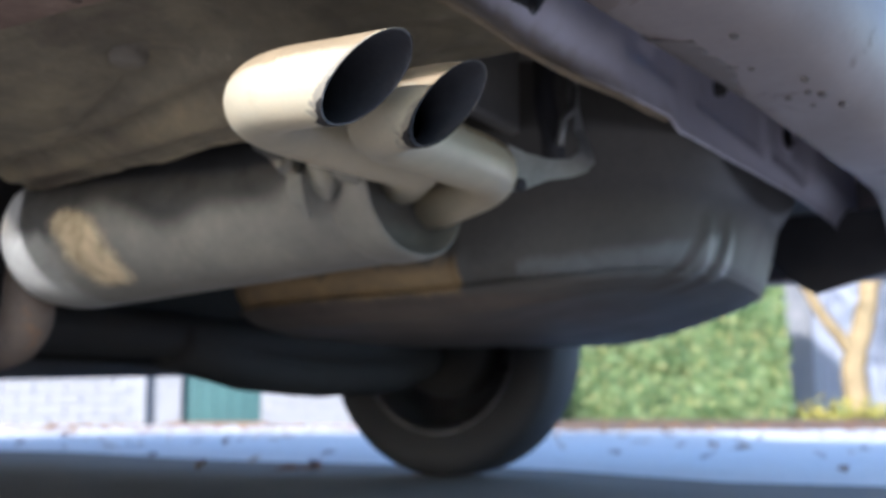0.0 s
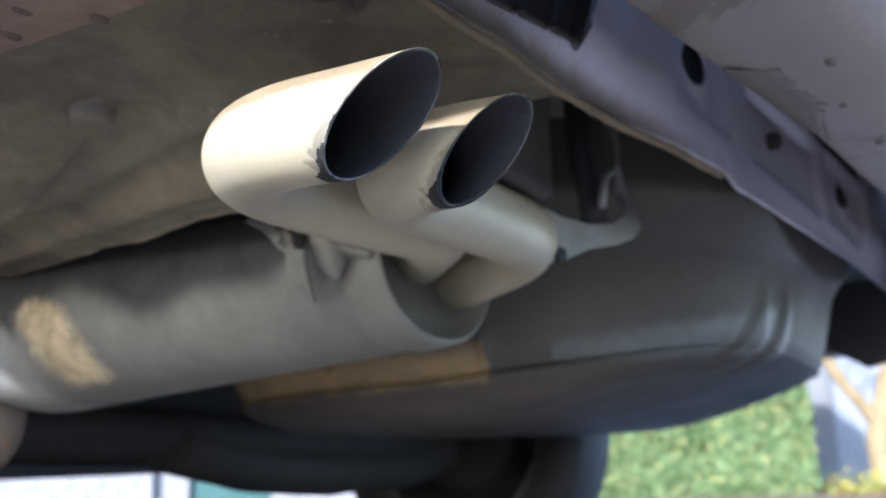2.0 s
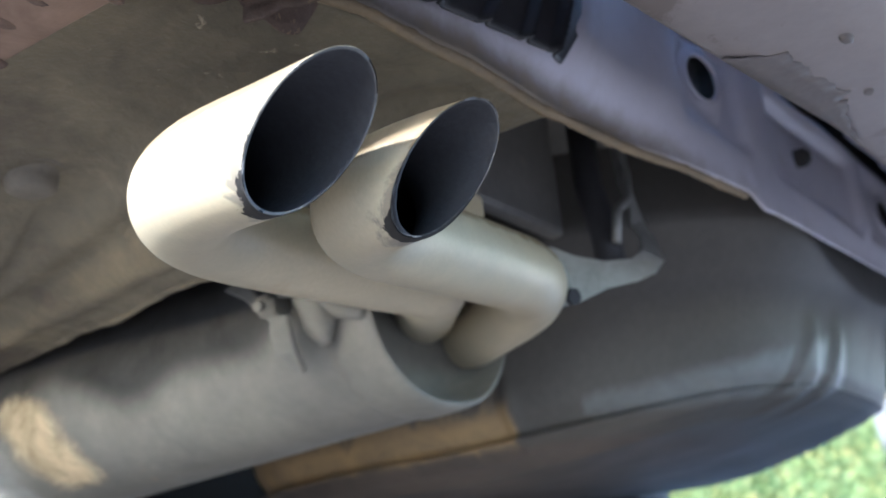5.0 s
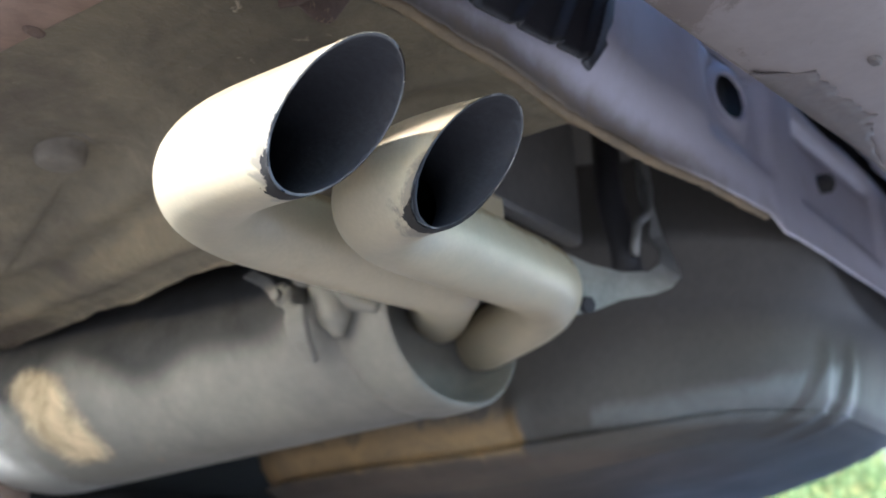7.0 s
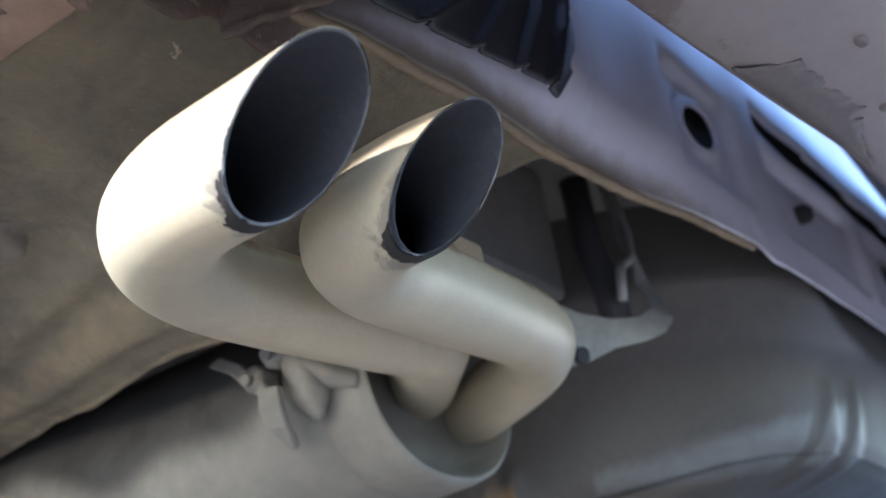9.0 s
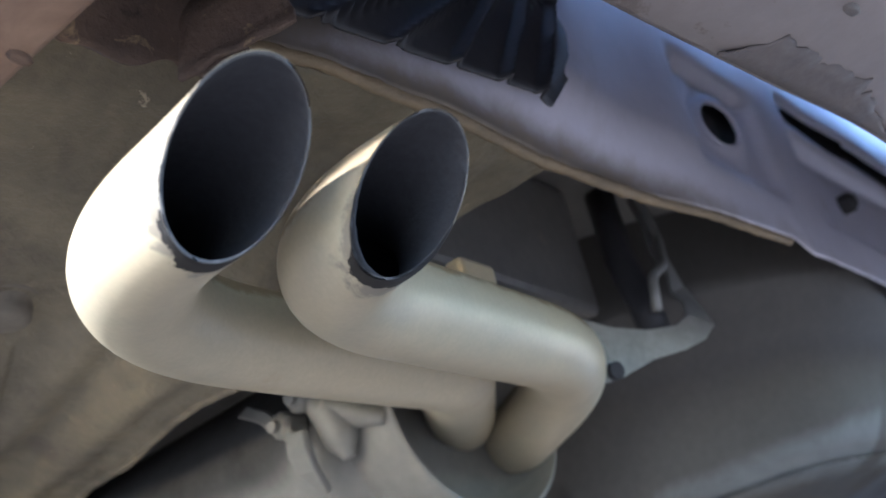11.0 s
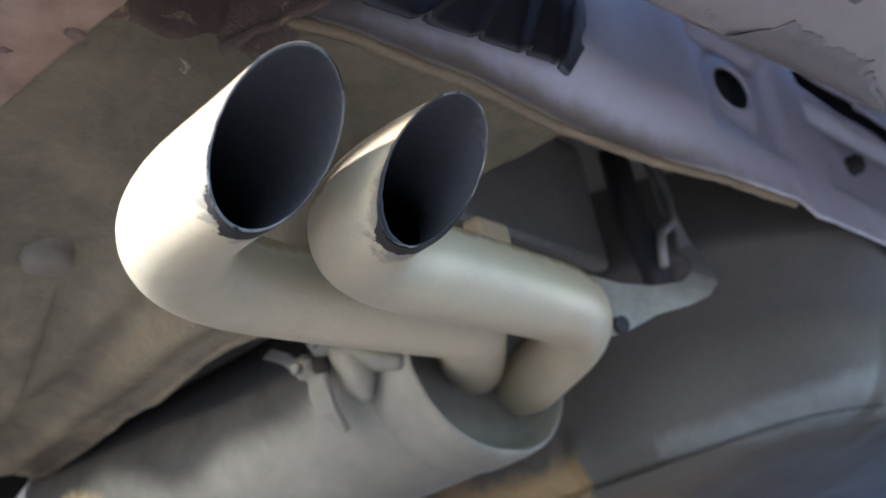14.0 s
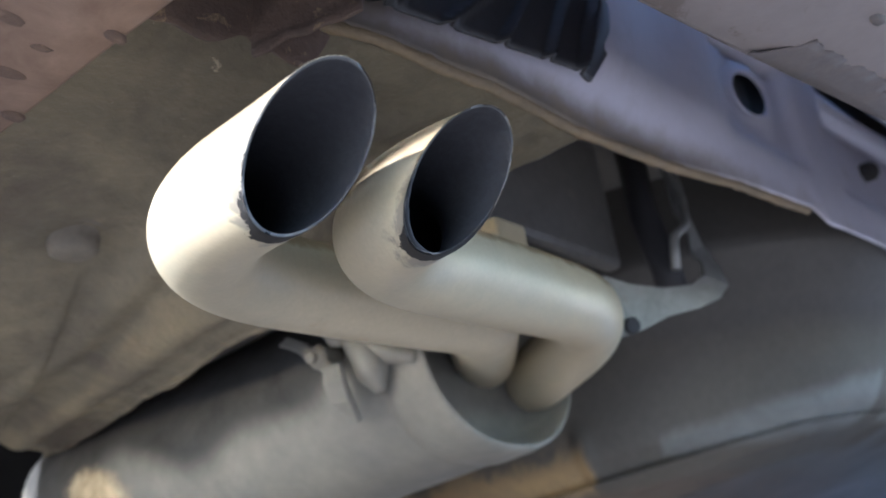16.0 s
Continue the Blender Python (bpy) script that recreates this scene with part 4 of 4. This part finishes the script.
def build_house():
    house = new("house")
    house.matrix_world = pose(0, 7.4, 0)
    tagged(house, "whitewashed brick house with a teal door", "house")
    bm = bmesh.new()
    box(bm, -8, -2.08, 0.0, 0.3, 0, 2.8)
    wall = part("wall", bm, WHITE, house, "", False)
    bm = bmesh.new()
    box(bm, -2.08, -1.85, 0.08, 0.6, 0, 2.8)
    box(bm, -1.29, 0.62, 0.08, 0.6, 0, 2.8)
    box(bm, -1.85, -1.29, 0.08, 0.6, 2.05, 2.8)
    back = part("wall", bm, WHITE, house, "", False)
    bm = bmesh.new()
    box(bm, -1.845, -1.295, 0.15, 0.20, 0.02, 2.045)
    door = part("door", bm, TEAL, house, "teal painted boarded door", False)
    for k in range(5):
        bm = bmesh.new()
        box(bm, -1.838 + 0.107 * k, -1.735 + 0.107 * k, 0.135, 0.1485, 0.03, 2.03)
        part("board", bm, TEAL, door, "", False)
    bm = bmesh.new()
    box(bm, -1.90, -1.24, 0.0, 0.075, 0.0, 0.035)
    part("step", bm, SOIL, house, "low stone door step", False)
    bm = bmesh.new()
    bm.faces.new([bm.verts.new(p) for p in ((-8.3, -0.35, 2.7), (0.9, -0.35, 2.7), (0.9, 2.4, 4.4), (-8.3, 2.4, 4.4))])
    thick(part("roof", bm, ROOF, house, "dark tiled roof"), 0.12)
    bm = bmesh.new()
    box(bm, 0.0, 0.213, -0.012, 0.02, 0.0, 0.063)
    me = bpy.data.meshes.new("brick")
    bmesh.ops.bevel(bm, geom=bm.edges[:], offset=0.005, segments=1, affect="EDGES")
    bm.to_mesh(me)
    bm.free()
    me.materials.append(WHITE)
    rnd = random.Random(4)
    for row in range(9):
        for col in range(8):
            x = -3.85 + col * 0.223 + (0.11 if row % 2 else 0)
            if x + 0.213 < -2.081:
                ob = new("brick", me)
                ob.parent = wall
                ob.matrix_basis = pose(x, rnd.uniform(-0.003, 0.001), 0.008 + row * 0.075)
        for col in range(8):
            x = -1.285 + col * 0.223 + (0.11 if row % 2 else 0)
            ob = new("brick", me)
            ob.parent = back
            ob.matrix_basis = pose(x, 0.08 + rnd.uniform(-0.003, 0.001), 0.008 + row * 0.075)


build_house()


def build_hedge():
    rnd = random.Random(8)
    x0, x1, y0, y1, top = 0.80, 2.62, 8.1, 9.1, 1.75
    pts = []
    for _ in range(26000):
        x, z = rnd.uniform(x0, x1), rnd.uniform(0.03, top)
        y = y0 + 0.10 * noise.noise(Vector((x * 3, 0, z * 3))) + abs(rnd.gauss(0, 0.07))
        pts.append((Vector((x, y, z)), Vector((0, -1, 0.4))))
    for _ in range(6000):
        y, z = rnd.uniform(y0, y1), rnd.uniform(0.03, top)
        x = x1 + 0.09 * noise.noise(Vector((0, y * 3, z * 3))) - abs(rnd.gauss(0, 0.05))
        pts.append((Vector((x, y, z)), Vector((1, 0, 0.4))))
    for _ in range(8000):
        pts.append((Vector((rnd.uniform(x0, x1), rnd.uniform(y0, y1), top + 0.06 * noise.noise(Vector((rnd.random() * 5, 0, 0))))), Vector((0, 0, 1))))
    me = leaves(pts, 0.03, 5)
    me.materials.append(HEDGE)
    ob = new("hedge", me)
    tagged(ob, "clipped green hedge over fallen leaves", "hedge", kind="stuff")
    # Dark box inside the leaves, coloured to stand in for the inner shade.
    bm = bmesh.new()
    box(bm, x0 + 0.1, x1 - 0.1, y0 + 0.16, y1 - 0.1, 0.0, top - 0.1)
    part("shade_core", bm, leaf_material("hedge_shade", [(0.0, (0.03, 0.05, 0.015)), (1.0, (0.03, 0.05, 0.015))]), ob)


build_hedge()


def build_garage():
    g = new("garage")
    g.matrix_world = pose(3.45, 11.0, 0)
    tagged(g, "pale garage with a grey ribbed door", "garage")
    bm = bmesh.new()
    box(bm, 0.0, 0.36, 0.0, 0.25, 0, 2.6)
    box(bm, 3.0, 3.4, 0.0, 0.25, 0, 2.6)
    box(bm, 0.36, 3.0, 0.0, 0.25, 2.2, 2.6)
    part("wall", bm, WHITE, g, "white rendered wall", False)
    bm = bmesh.new()
    box(bm, 0.36, 3.0, 0.12, 0.16, 0.0, 2.2)
    door = part("door", bm, GREY, g, "grey ribbed garage door", False)
    for k in range(22):
        bm = bmesh.new()
        box(bm, 0.365 + k * 0.12, 0.365 + k * 0.12 + 0.105, 0.10, 0.1185, 0.01, 2.19)
        part("slat", bm, GREY, door, "", False)
    bm = bmesh.new()
    box(bm, -0.2, 3.6, -0.25, 3.0, 2.6, 2.75)
    part("roof", bm, ROOF, g, "flat dark roof", False)


build_garage()


def build_tree():
    tree = new("tree")
    tree.matrix_world = pose(3.3, 8.5, 0)
    tagged(tree, "yellow-leaved tree with a forked leaning trunk", "tree")
    bm = bmesh.new()
    tube(bm, resample(rounded([(0.0, 0, 0), (-0.05, 0, 0.4), (0.12, 0, 1.0), (0.22, 0.05, 1.9)], 0.3), 0.05), lambda s: 0.085 * (1.25 - 0.6 * s), 14, 0.25)
    trunk = part("trunk", bm, BARK, tree, "yellowish lichened trunk")
    for pts in ([(-0.03, 0, 0.55), (-0.28, -0.05, 0.85), (-0.5, -0.05, 1.25), (-0.6, 0, 1.9)], [(0.1, 0, 1.0), (0.45, 0.1, 1.5), (0.7, 0.1, 2.1)]):
        bm = bmesh.new()
        tube(bm, resample(rounded(pts, 0.25), 0.05), lambda s: 0.05 * (1.1 - 0.7 * s), 10, 0.2)
        part("limb", bm, BARK, tree)
    rnd = random.Random(3)
    pts = []
    for _ in range(5200):
        d = Vector((rnd.gauss(0, 0.6), rnd.gauss(0, 0.5), rnd.gauss(0, 0.42)))
        p = Vector((0.1, 0, 2.25)) + d
        if noise.noise(p * 1.7) > -0.15 and p.z > 1.15:
            pts.append((p, Vector((0, -0.5, 1))))
    me = leaves(pts, 0.04, 9)
    me.materials.append(YELLOW)
    crown = new("crown", me)
    crown.parent = tree


build_tree()


def build_litter():
    rnd = random.Random(12)
    pts = []
    for _ in range(1500):
        pts.append((Vector((rnd.uniform(-3.2, 4.0), 7.9 - abs(rnd.gauss(0, 1.1)) if rnd.random() < 0.8 else rnd.uniform(2.2, 7.0), 0.017)), Vector((0, 0, 1))))
    me = leaves(pts, 0.03, 21, 0.6)
    me.materials.append(FALLEN)
    tagged(new("fallen_leaves", me), "scattered brown autumn leaves on the asphalt", "leaves", kind="stuff")
    pts = []
    for _ in range(900):
        pts.append((Vector((rnd.uniform(2.7, 3.6), rnd.uniform(8.0, 8.6), abs(rnd.gauss(0, 0.07)))), Vector((0, -0.5, 1))))
    me = leaves(pts, 0.035, 22)
    me.materials.append(YELLOW)
    tagged(new("low_plants", me), "low yellowing plants at the hedge foot", "plants", kind="stuff")
    def verge(s, t):
        x = 0.5 + 7 * s
        near = 5.9 + 0.25 * noise.noise(Vector((x * 1.5, 4, 0)))
        y = near + (9.45 - near) * t
        return (x, y, 0.006 + 0.012 * smoothstep(0, 0.06, t) + 0.03 * smoothstep(0.4, 0.8, t) + 0.01 * noise.noise(Vector((x * 4, y * 4, 0))))
    ob = part("verge", grid(80, 24, verge), SOIL, None)
    tagged(ob, "leaf-strewn brown soil verge", "verge", kind="structure")


build_litter()
